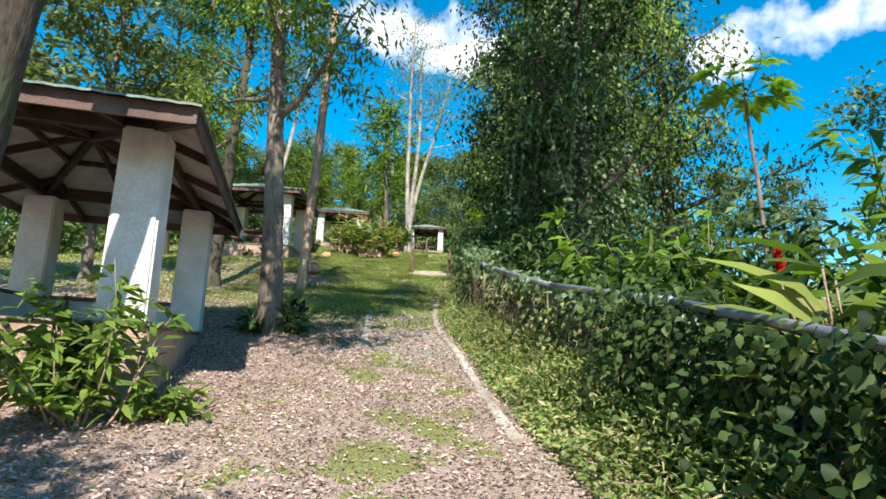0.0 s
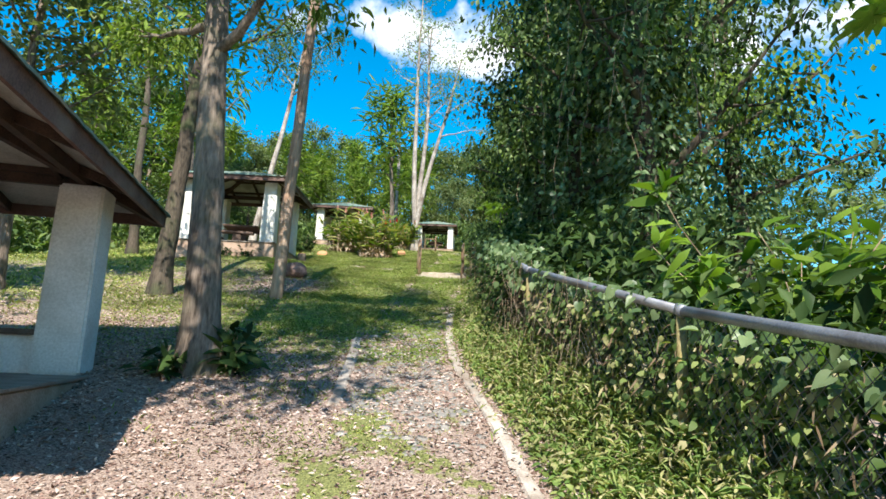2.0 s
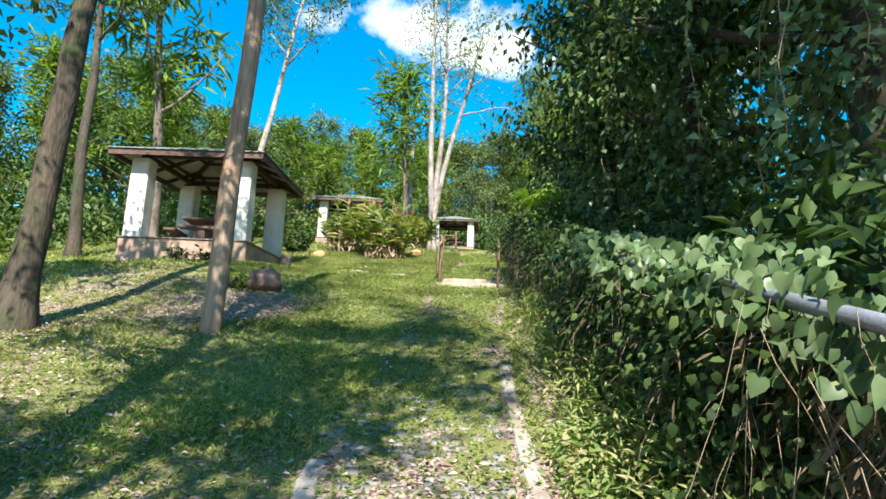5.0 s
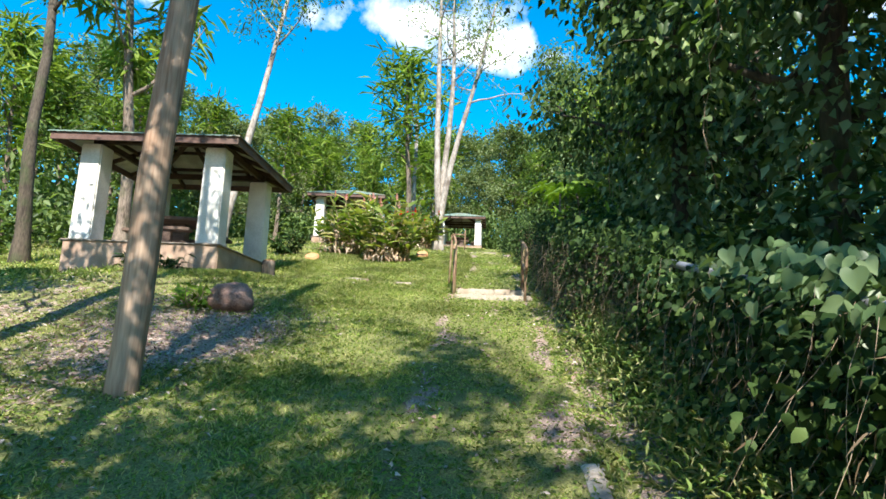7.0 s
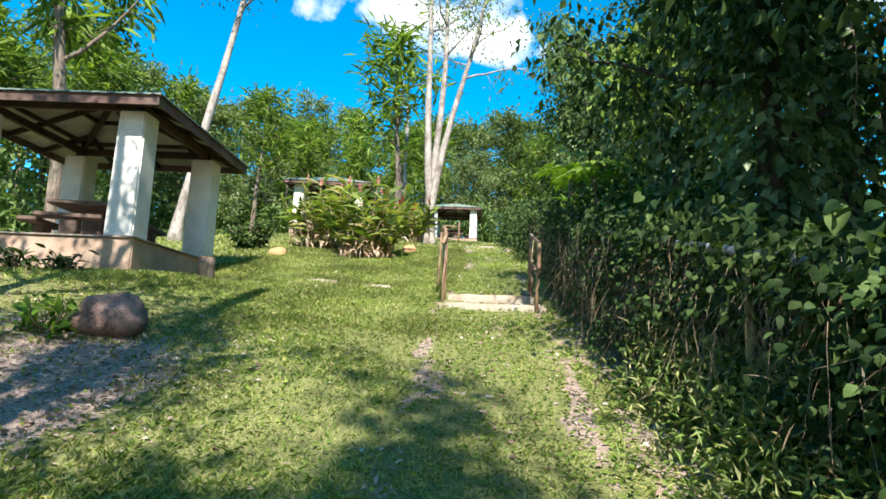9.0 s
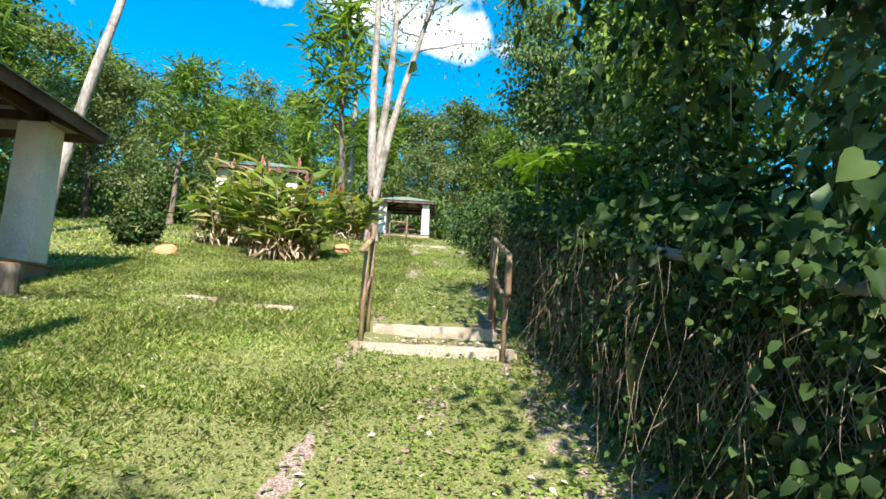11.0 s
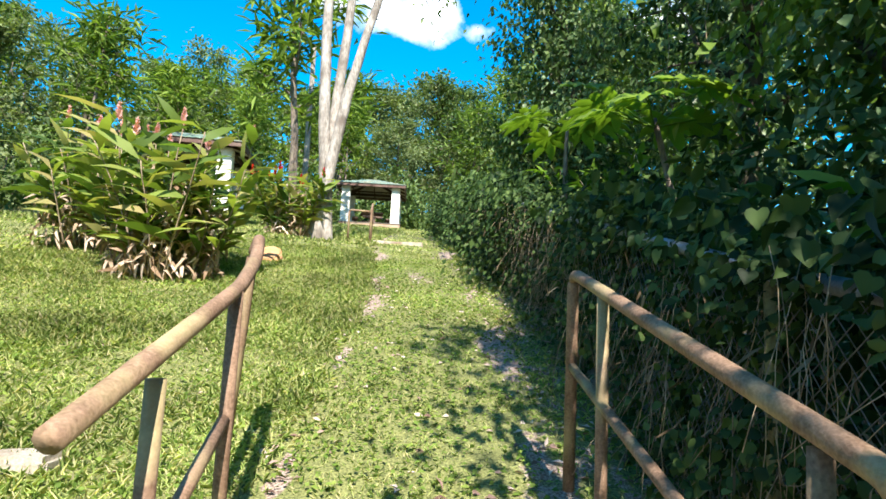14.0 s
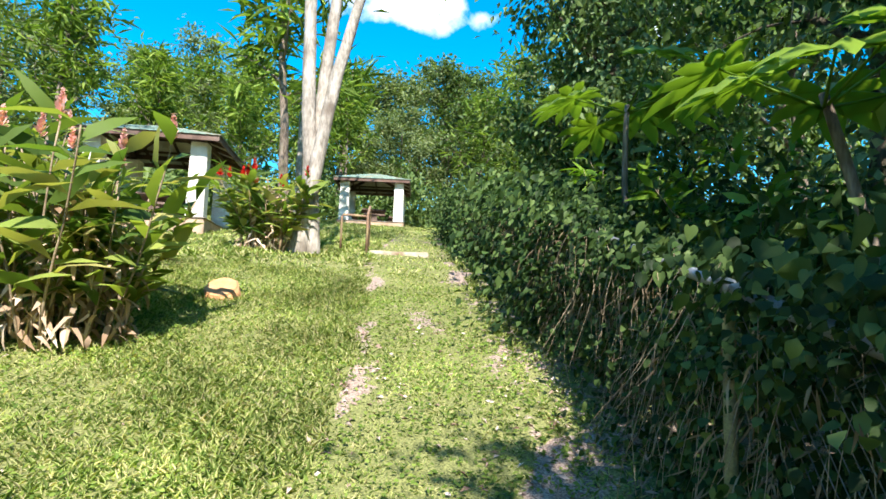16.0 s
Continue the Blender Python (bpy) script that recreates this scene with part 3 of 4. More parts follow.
def rails():
    th = empty("handrail", Matrix(), "rusty bent pipe handrail with lichen on the lawn side", "handrail", "step handrails")
    pipes(th, "top_rail", [(-3.02, 22.83, 5.58), (-3.11, 24.1, 5.92), (-3.16, 24.45, 6.06), (-3.22, 24.68, 6.2), (-3.27, 24.75, 6.1), (-3.29, 24.6, 5.05)], .03)
    pipes(th, "post", [(-3.05, 23.3, 4.6), (-3.05, 23.3, 5.64)], .027)
    pipes(th, "post", [(-3.09, 24.01, 4.7), (-3.1, 24.03, 5.9)], .027)
    pipes(th, "mid_rail", [(-3.05, 23.3, 5.14), (-3.1, 24.02, 5.42)], .024)
    th = empty("handrail", Matrix(), "rusty pipe handrail beside the overgrown fence", "handrail", "step handrails")
    pipes(th, "top_rail", [(-1.54, 22.95, 5.14), (-1.54, 22.72, 5.14), (-1.54, 22.7, 5.58), (-1.6, 24.76, 6.1), (-1.6, 24.78, 5.0)], .03)
    pipes(th, "post", [(-1.56, 22.95, 4.4), (-1.53, 22.95, 5.6)], .027)
    pipes(th, "post", [(-1.58, 24.3, 4.75), (-1.58, 24.3, 5.96)], .027)
    pipes(th, "mid_rail", [(-1.54, 22.95, 5.14), (-1.6, 24.76, 5.62)], .024)
    th = empty("handrail", Matrix(), "thin rusty loop handrail beside the far step", "handrail", "step handrails")
    pipes(th, "top_rail", [(-4.1, 38.2, 7.8), (-4.1, 38.2, 8.85), (-4.2, 39.4, 9.25), (-4.2, 39.4, 8.0)], .035)
    pipes(th, "top_rail", [(-4.1, 38.25, 8.8), (-4.75, 38.35, 8.85), (-4.75, 38.35, 7.9)], .03)
    pipes(th, "mid_rail", [(-4.1, 38.2, 8.4), (-4.2, 39.4, 8.75)], .028)


rails()


def fence():
    th = empty("chain_link_fence", Matrix(), "old chain-link fence with pipe top rail, smothered in vines", "fence")
    top = lambda y: (float(fence_x(y)), y, float(height(fence_x(y), y)) + 1.33)
    ys = [-1.5, 1.6, 4.6, 7.4, 10.03, 12.6, 15.2, 17.7, 20.9, 24, 27, 30, 33, 36, 39, 42]
    for a, b in zip(ys, ys[1:]):
        p, q = Vector(top(a)), Vector(top(b))
        pipes(th, "top_rail", [p, p.lerp(q, .5), q], .034, M_PIPE, "galvanised pipe top rail")
    for y in ys:
        p = Vector(top(y))
        pipes(th, "post", [p - Vector((0, 0, 1.6)), p - Vector((0, 0, .02))], .032, M_POST, "lichen-covered fence post")
        pipes(th, "rail_collar", [p - Vector((0, .05, .012)), p + Vector((0, .05, .012))], .042, M_PIPE)
    g = Geo()
    for y in np.arange(0.5, 26, 0.085):
        for s in (-1, 1):
            y0, y1 = y, y + s * 1.25
            pts = []
            for k in np.linspace(0, 1, 9):
                q = y0 + (y1 - y0) * k
                pts.append((float(fence_x(q)) + 0.006 * s, q, float(height(fence_x(q), q)) + 0.02 + 1.3 * k))
            g.tube(pts, [0.0028] * 9, 3)
    child("wire_mesh", g.mesh("wire_mesh", M_WIRE), th, "rusted chain-link wire mesh")


fence()


# ---- plants ----
def cloud(n, centre, radius, r):
    """Random points within an uneven ellipsoid, denser towards the outside."""
    d = r.normal(size=(n, 3)); d /= np.linalg.norm(d, axis=1)[:, None]
    k = r.uniform(0.15, 1, n) ** 0.5
    return np.asarray(centre) + d * k[:, None] * np.asarray(radius)


def limb(start, direction, length, r, n=7, wander=0.14, rise=0.0):
    pts, d = [np.asarray(start, float)], np.asarray(direction, float)
    for i in range(n - 1):
        d = d + r.normal(size=3) * wander + [0, 0, rise]
        d = d / np.linalg.norm(d)
        pts.append(pts[-1] + d * length / (n - 1))
    return np.array(pts)


def tree(name, base, tall, girth, label, seed, bare=0.45, limbs=9, reach=2.6, count=6000, leaf=0.16, wide=0.07, lean=(0, 0), bark=None, foliage=None,
         clump=0.55, rise=0.05, droop=0.3, vines=0, stems=1, full=False, category="tree", group="", wander=0.03):
    """A tapered trunk with limbs and twigs, a crown of separate leaves in clumps, and vines where the trunk carries them."""
    r = np.random.default_rng(seed)
    th = empty(name, Matrix.Translation(base), label, category, group)
    wood, crown = Geo(), Geo()
    ends = []
    vine_pts = []
    for s in range(stems):
        spread = np.array([(s - 1) * .065, (s % 2) * .06, 0]) if stems > 1 else np.zeros(3)
        d0 = np.array([lean[0], lean[1], 1.0]) + spread
        tk = limb((0, 0, -0.25) if stems == 1 else (0.5 * girth * math.cos(s * 2.1), 0.5 * girth * math.sin(s * 2.1), -.25), d0, tall * (1 - 0.12 * s), r, 16, wander)
        rad = girth / 2 * np.linspace(1, 0.22, 16); rad[0] *= 1.55 if stems == 1 else 1.2; rad[1] *= 1.08
        sub = np.linspace(0, 15, 46)
        tk2 = np.stack([np.interp(sub, range(16), tk[:, i]) for i in range(3)], 1)
        wood.tube(tk2, np.interp(sub, range(16), rad), 12, 0.035, r)
        vine_pts.append(tk2)
        for i in range(limbs):
            f = bare + (1 - bare) * (i + r.uniform(0, 1)) / limbs
            p = np.array([np.interp(f * 15, range(16), tk[:, k]) for k in range(3)])
            an = i * 2.4 + r.uniform(-.5, .5)
            ln = reach * (1.15 - 0.6 * (f - bare) / (1 - bare + 1e-6)) * r.uniform(.7, 1.2)
            lb = limb(p, (math.cos(an), math.sin(an), 0.55), ln, r, 7, 0.16, rise)
            g0 = np.interp(f * 15, range(16), rad) * 0.5
            wood.tube(lb, np.linspace(g0, 0.012, 7), 6, 0.03, r)
            ends.append(lb[3:])
            for k in (2, 3, 4, 5):
                tw = limb(lb[k], r.normal(size=3) * [1, 1, .5] + [0, 0, .25], ln * 0.42, r, 5, 0.2)
                wood.tube(tw, np.linspace(g0 * .35, 0.006, 5), 4, 0, r)
                ends.append(tw[2:])
        ends.append(tk[-2:])
    child("trunk", wood.mesh("trunk", bark or M_BARK, True), th)
    pts = np.concatenate(ends)
    if count:
        c = pts[r.integers(0, len(pts), count)]
        size = clump * r.uniform(0.5, 1.2, count)[:, None]
        off = r.normal(size=(count, 3)) * size * [1, 1, 0.7] * 0.6
        crown.leaves(c + off, off * 0.6 + r.normal(size=(count, 3)) * [.6, .6, .4] + [0, 0, -droop], leaf, wide, 0.15, full, r)
        child("crown", crown.mesh("crown", foliage or L_CANOPY), th)
    if vines:
        v = Geo()
        tk2 = np.concatenate(vine_pts)
        tk2 = tk2[tk2[:, 2] < tall * 0.85]
        c = tk2[r.integers(0, len(tk2), vines)]
        an, rad = r.uniform(0, 6.283, vines), girth / 2 + np.abs(r.normal(size=vines)) * 0.45
        p = c + np.stack([np.cos(an) * rad, np.sin(an) * rad, r.normal(size=vines) * .3], 1)
        v.leaves(p, np.stack([np.cos(an), np.sin(an), -1.1 + 0 * an], 1) + r.normal(size=(vines, 3)) * .4, 0.16, 0.11, .2, full, r)
        # Tree vines take the paler creeper colour so they look sunlit.
        child("climbing_vine", v.mesh("climbing_vine", L_CREEPER), th, "climbing broad-leaved vine")
    return th


def shrub(name, base, size, label, seed, count=500, leaf=0.16, wide=0.06, foliage=None, stems=14, full=True, category="shrub", group=""):
    """A bush: many thin stems that carry separate leaves."""
    r = np.random.default_rng(seed)
    th = empty(name, Matrix.Translation(base), label, category, group)
    g = Geo()
    P = []
    for i in range(stems):
        an = r.uniform(0, 6.283)
        st = limb((r.normal() * .1 * size[0], r.normal() * .1 * size[1], -.05), (math.cos(an) * size[0], math.sin(an) * size[1], size[2] * r.uniform(.6, 1.5)), np.linalg.norm(size) * r.uniform(.4, .8), r, 8, .15, .02)
        wood = Geo(); wood.tube(st, np.linspace(.014, .004, 8), 4, 0, r)
        child("stem", wood.mesh("stem", M_TWIG), th)
        sub = np.linspace(1.5, 7, 40)
        P.append(np.stack([np.interp(sub, range(8), st[:, k]) for k in range(3)], 1))
    P = np.concatenate(P)
    c = P[r.integers(0, len(P), count)]
    d = r.normal(size=(count, 3)) * [1, 1, .5] + c * [.5, .5, 0] + [0, 0, .15]
    g.leaves(c + d * .03, d, leaf, wide, .3, full, r)
    child("leaves", g.mesh("leaves", foliage or L_LIGHT), th)
    return th


def ginger(base, size, n, flowers, colour, label, seed, spike=0.8):
    """A ginger clump: arching canes with long paired leaves, bracts on top, dry skirts below."""
    r = np.random.default_rng(seed)
    th = empty("ginger_clump", Matrix.Translation(base), label, "plant", "flowering ginger clumps")
    g, dry = Geo(), Geo()
    tops = []
    for i in range(n):
        an, q = r.uniform(0, 6.283), r.uniform(0, 1) ** .6
        b = np.array([math.cos(an) * q * size[0] * .55, math.sin(an) * q * size[1] * .55, -.05])
        st = limb(b, (math.cos(an) * q * .4 * min(1, size[0] * 1.5), math.sin(an) * q * .4 * min(1, size[0] * 1.5), 1.0), size[2] * r.uniform(.6, 1.05), r, 8, .05, -.01)
        cane = Geo(); cane.tube(st, np.linspace(.014, .007, 8), 5, 0, r)
        child("cane", cane.mesh("cane", M_TWIG, True), th)
        m = 11
        s = np.linspace(1.8, 7, m)
        P = np.stack([np.interp(s, range(8), st[:, k]) for k in range(3)], 1)
        side = np.where(np.arange(m) % 2, 1, -1)[:, None] * np.array([math.cos(an + 1.57), math.sin(an + 1.57), 0])
        g.leaves(P, side + [math.cos(an) * .35, math.sin(an) * .35, .75] + r.normal(size=(m, 3)) * .22, .6, .13, .38, True, r)
        tops.append(st[-1])
    k = int(n * 14)
    an, q = r.uniform(0, 6.283, k), r.uniform(.3, 1.15, k)
    p = np.stack([np.cos(an) * q * size[0] * .62, np.sin(an) * q * size[1] * .62, r.uniform(.1, 1.5, k) * (1.25 - q * .7)], 1)
    dry.leaves(p, np.stack([np.cos(an) * .7, np.sin(an) * .7, -.7 + 0 * an], 1) + r.normal(size=(k, 3)) * 1.1, .2, .05, .8, True, r)
    child("leaves", g.mesh("leaves", L_GINGER), th)
    child("dry_leaves", dry.mesh("dry_leaves", L_DRY), th, "papery dry hanging leaves")
    order = np.argsort([-t[2] for t in tops])[:flowers]
    for i in order:
        f = Geo()
        t = tops[i]
        m = 46
        u = np.linspace(0, 1, m)
        an = u * 30
        c = t + np.stack([0 * u, 0 * u, .04 + .3 * spike * u], 1)
        f.leaves(c, np.stack([np.cos(an), np.sin(an), .9 + 0 * an], 1), .1 * spike * (1.2 - u), .06 * spike, -.1, True, r)
        child("flower_spike", f.mesh("flower_spike", colour), th, "upright flower spike")
    return th


def lobed_plant(base, tall, n, label, seed, leaf=0.5, category="tree"):
    """A slender stem with a few big palmate leaves on long stalks."""
    r = np.random.default_rng(seed)
    th = empty("papaya_tree", Matrix.Translation(base), label, category)
    w = Geo()
    st = limb((0, 0, -.2), (r.normal() * .05, r.normal() * .05, 1), tall, r, 10, .03)
    w.tube(st, np.linspace(.05, .03, 10), 8, .03, r)
    child("trunk", w.mesh("trunk", M_BARK, True), th)
    for i in range(n):
        an = i * 2.4
        g = Geo()
        d = np.array([math.cos(an), math.sin(an), r.uniform(.1, .8)])
        hub = st[-1] - [0, 0, r.uniform(0, .35)] + d * r.uniform(.45, .75)
        g.tube([st[-1] - [0, 0, .1], hub], [.012, .008], 5)
        side = np.array([-math.sin(an), math.cos(an), 0])
        out = np.array([math.cos(an), math.sin(an), -.35])
        V, F = [hub], []
        lobes = 9
        for k in range(lobes):
            a = (k / (lobes - 1) - .5) * 4.6
            ax = out * math.cos(a) + side * math.sin(a)
            px = -out * math.sin(a) + side * math.cos(a)
            ln = leaf * (1 - .3 * abs(a) / 2.3) * r.uniform(.9, 1.1)
            j = len(V)
            V += [hub + ax * ln * .45 - px * ln * .17 - [0, 0, .02], hub + ax * ln * .78 - px * ln * .12 - [0, 0, .05 * ln], hub + ax * ln - [0, 0, .16 * ln], hub + ax * ln * .78 + px * ln * .12 - [0, 0, .05 * ln], hub + ax * ln * .45 + px * ln * .17 - [0, 0, .02], hub + ax * ln * .6 + [0, 0, .03]]
            F += [[0, j, j + 5], [j, j + 1, j + 5], [j + 1, j + 2, j + 5], [j + 2, j + 3, j + 5], [j + 3, j + 4, j + 5], [j + 4, 0, j + 5]]
        g.add(V, F)
        child("leaf", g.mesh("leaf", L_BROAD), th)
    return th


# trees beside the walk
tree("tree", at(-3.75, 10.1), 12, 0.42, "straight grey-brown tree with rough bark beside the pavilion", 11, .34, 14, 2.7, 9000, .18, .06, (-.07, .0), wander=.012, vines=0, droop=.5, foliage=L_LIGHT)
tree("tree", at(-7.5, 15.3), 13, 0.4, "dark leaning tree with peeling bark", 12, .45, 10, 2.6, 4200, .19, .07, (.01, .0), bark=M_BARKDARK)
# Only the trunk shows; the unseen crown is shaped to shade the lawn.
tree("tree", at(-3.85, 3.85), 17, 0.36, "dark thick tree trunk beside the first pavilion", 13, .42, 15, 2.7, 6800, .24, .1, (.035, 0), bark=M_BARKDARK)
tree("tree", at(-14.2, 24.3), 15, 0.36, "slim dark tree on the upper lawn", 14, .45, 11, 2.6, 4200, .2, .08, bark=M_BARKDARK)
tree("tree", at(-14.4, 28.2), 17, 0.4, "tall tree with tiers of feathery leaves behind the pavilion", 17, .3, 16, 2.6, 1500, .8, .15, droop=.35, clump=.5, foliage=L_LIGHT)
# Added tree, trunk and crown out of view; it dapples the lawn.
tree("tree", at(3.8, 4.3), 15.5, 0.45, "unseen tall tree added behind the fence to shade the lawn", 18, .7, 11, 3.6, 2400, .3, .16, (-.1, 0), bark=M_BARKDARK, clump=.8)
tree("tree", at(-5.25, 36.6), 17, 0.36, "pale multi-stemmed tree with sparse crown", 15, .55, 9, 2.6, 2200, .24, .08, (.04, 0), M_PALEBARK, L_LIGHT, stems=3, wander=.02)
tree("tree", at(-12.5, 31), 15, 0.34, "slender pale leaning tree behind the pavilion", 16, .55, 8, 2.8, 2600, .22, .08, (.12, 0), M_PALEBARK)


def pole(base, tall, girth, label, mat=M_POLE, lean=0.04):
    th = empty("utility_pole", Matrix.Translation(base), label, "pole")
    g = Geo()
    z = np.linspace(-.3, tall, 24)
    g.tube(np.stack([lean * z + .01 * np.sin(z * 2), .01 * np.cos(z * 1.7), z], 1), np.linspace(girth / 2, girth / 2 * .78, 24), 14, .012)
    child("shaft", g.mesh("shaft", mat, True), th)


pole(at(-5.15, 15.85), 8.5, 0.28, "weathered brown wooden pole standing on the lawn")
pole(at(-8.9, 50.7), 9.2, 0.3, "distant grey wooden pole among trees", M_PALEBARK, 0.0)

# vine-clad trees beyond the fence
for i, (x, y, tall, girth, reach) in enumerate([(2.5, 14.7, 12, .5, 3.2), (1.5, 17.2, 11, .36, 2.5), (3.2, 16.5, 12, .5, 3.4), (0.75, 20.2, 10, .3, 2.2), (2.6, 22.5, 12, .5, 3.4), (1.5, 26.3, 9, .35, 2.2),
                                              (2.6, 30.5, 12, .45, 3.0), (1.4, 35.5, 9, .35, 2.4), (4.5, 27, 13, .45, 3.4), (6, 19, 13, .5, 3.6)]):
    # Every third crown uses the lighter leaf colour to suggest sunlit foliage.
    tree("vine_clad_tree", at(x, y), tall, girth, "tall tree smothered in hanging vines behind the fence", 40 + i, .22, 13, reach, 6800, .18, .1, bark=M_BARKDARK, vines=3600, clump=.75, droop=.9, group="vine-clad trees", foliage=(L_VINE, L_CANOPY, L_LIGHT)[i % 3])

# wider woods
wood_specs = [("broad tree with a full green crown", L_CANOPY, M_BARK, .2, 15, 4.6, 7500, .3, .19, 11),
              ("airy tree with grey-green leaves", L_DULL, M_BARK, .28, 14, 4.3, 6000, .3, .17, 12),
              ("feather-leaved tree with long drooping fronds", L_LIGHT, M_BARK, .4, 11, 2.6, 900, 1.0, .16, 12),
              ("dull olive forest tree", L_DULL, M_BARKDARK, .18, 15, 4.8, 7500, .29, .18, 11)]
protos = []
for i, (lab, fol, brk, bare, nl, reach, cnt, lf, wd, tall) in enumerate(wood_specs):
    protos.append(tree("forest_tree", at(-24 - 5 * i, 40 + 4 * i), tall, .4, lab + " in the surrounding woods", 70 + i, bare, nl, reach, cnt, lf, wd, bark=brk, foliage=fol, clump=.8, droop=.05, rise=.02, group="surrounding woods"))
rw = random.Random(5)
spots = []
for y in range(16, 62, 5):
    spots += [(-19 - rw.uniform(0, 3), y + rw.uniform(-2, 2), .66), (-25 - rw.uniform(0, 5), y + rw.uniform(-2, 2), .8)]
for x in range(-24, 10, 4):
    spots += [(x + rw.uniform(-1.5, 1.5), 60 + rw.uniform(-1, 3), .7), (x + rw.uniform(-2, 2), 69 + rw.uniform(-2, 3), 1.0), (x + rw.uniform(-2, 2), 80 + rw.uniform(-3, 3), 1.25)]
for y in range(38, 60, 5):
    spots += [(1.8 + rw.uniform(0, 2), y, .6), (6 + rw.uniform(0, 3), y, .9)]
for y in range(-4, 36, 6):
    spots += [(11 + rw.uniform(0, 4), y + rw.uniform(-2, 2), .55)]
spots += [(-15.5, 37, .62), (-16, 44, .7), (-15, 50, .7), (-12, 52, .55), (-8.2, 46, 1.05)]
for x, y, k in spots:
    k *= rw.uniform(.85, 1.15)
    copy_thing(rw.choice(protos), pose(*at(x, y, -.1), 0, 0, rw.uniform(0, 360)) @ Matrix.Diagonal((k, k, k * rw.uniform(.9, 1.15), 1)))
# added trees, mostly out of view round the walk's start, whose crowns shade it
for x, y, k in [(-6.5, -5, .8), (-2.2, -4.5, .72), (0.5, -9, .85), (-9, 2, .8), (-12, 9, .85), (-10.5, 14.5, .75)]:
    copy_thing(protos[1 if x < 0 else 0], pose(*at(x, y, -.1), 0, 0, rw.uniform(0, 360)) @ Matrix.Diagonal((k, k, k, 1)))


# ---- hedge of vines on the fence ----
def hedge():
    r = np.random.default_rng(21)
    # climbing leaves: both faces and over the top
    def strip(n, y0, y1, thick, z_lo, z_hi, leaf, wide, mat, label, name, full=True, hole=0.0):
        y = r.uniform(y0, y1, n)
        lump = .5 + .5 * np.sin(y * 1.9 + 1.2 * np.sin(y * .7)) * np.sin(y * .83 + 2)
        z = r.uniform(z_lo, z_hi, n) + (lump - .5) * .25 * (z_hi > 1.2)
        x = fence_x(y) + .08 + r.normal(size=n) * thick * (.6 + .7 * lump)
        keep = (np.sin(y * 5 + z * 3) * np.sin(z * 6 - y * 2.2) > hole * 2 - 1.0) if hole else np.ones(n, bool)
        y, z, x = y[keep], z[keep], x[keep]
        p = np.stack([x, y, height(x, y) + z], 1)
        d = r.normal(size=p.shape) * .5 + [-.55, -.15, -.75]
        g = Geo(); g.leaves(p, d, leaf, wide, .2, full, r)
        tagged(new(name, g.mesh(name, mat)), label, "vine", kind="stuff")
    # The lighter weed colour stands in for sunlight on these climbers.
    strip(7000, 5, 11.5, .08, .1, 1.18, .065, .045, L_WEED, "sparse climbers on the chain-link fence, leaf colour lightened as if sunlit", "fence_vine", hole=.4)
    strip(5000, 4.5, 11.5, .08, .1, 1.18, .07, .05, L_VINE, "sparse dark climbers on the sunny chain-link fence", "fence_vine", hole=.5)
    strip(9000, .2, 5.4, .26, .1, 1.45, .075, .058, L_VINE, "dense dark vine leaves over the fence's start", "fence_vine")
    strip(700, .5, 16, .14, 1.2, 1.38, .09, .08, L_CREEPER, "vine leaves trailing over the fence rail", "fence_vine", 2)
    strip(20000, 10.8, 17, .15, .1, 1.32, .066, .05, L_VINE, "thick vine leaves covering the fence", "fence_vine")
    strip(44000, 16, 31, .17, .0, 1.42, .058, .044, L_VINE, "dense dark hedge of vines on the fence", "fence_vine", hole=.45)
    strip(3000, 16, 31, .16, 1.3, 1.5, .075, .066, L_VINE, "larger vine leaves along the hedge top", "fence_vine", 2)
    strip(15000, 30, 47, .35, .0, 1.8, .12, .085, L_VINE, "far hedge of vines beside the path", "fence_vine", False)
    strip(1800, 4.5, 11.5, .12, .05, 1.2, .1, .012, L_WITHERED, "dry brown leaves caught in the vines", "dry_vine")
    strip(9000, 11, 47, .17, .05, 1.3, .13, .011, L_WITHERED, "dry brown leaves caught in the vines", "dry_vine")
    strip(650, 10.2, 14.5, .16, 1.12, 1.5, .095, .085, L_CREEPER, "pale broad vine leaves spilling over the rail", "fence_vine", 2)
    strip(420, 16, 28, .14, 1.42, 1.66, .11, .1, L_VINE, "broad vine leaves spilling over the hedge top", "fence_vine", 2)
    strip(1300, 10.2, 11.5, .07, .3, 1.25, .16, .02, L_WITHERED, "bunch of withered brown vine hanging from the rail", "dry_vine")
    # trailing dry stems
    g = Geo()
    for i in range(1500):
        y = r.uniform(8.5, 40)
        x = float(fence_x(y)) + r.normal() * .12 - .04
        z = float(height(x, y)) + r.uniform(.6, 1.45)
        st = limb((x, y, z), (r.normal() * .12 - .05, r.normal() * .28, -1), r.uniform(.4, 1.1), r, 7, .12)
        st[:, 2] = np.maximum(st[:, 2], float(height(x, y)) + .02)
        g.tube(st, [.002] * 7, 3)
    tagged(new("vine_stems", g.mesh("vine_stems", M_TWIG)), "thin dry trailing vine stems on the fence", "vine", kind="stuff")


hedge()


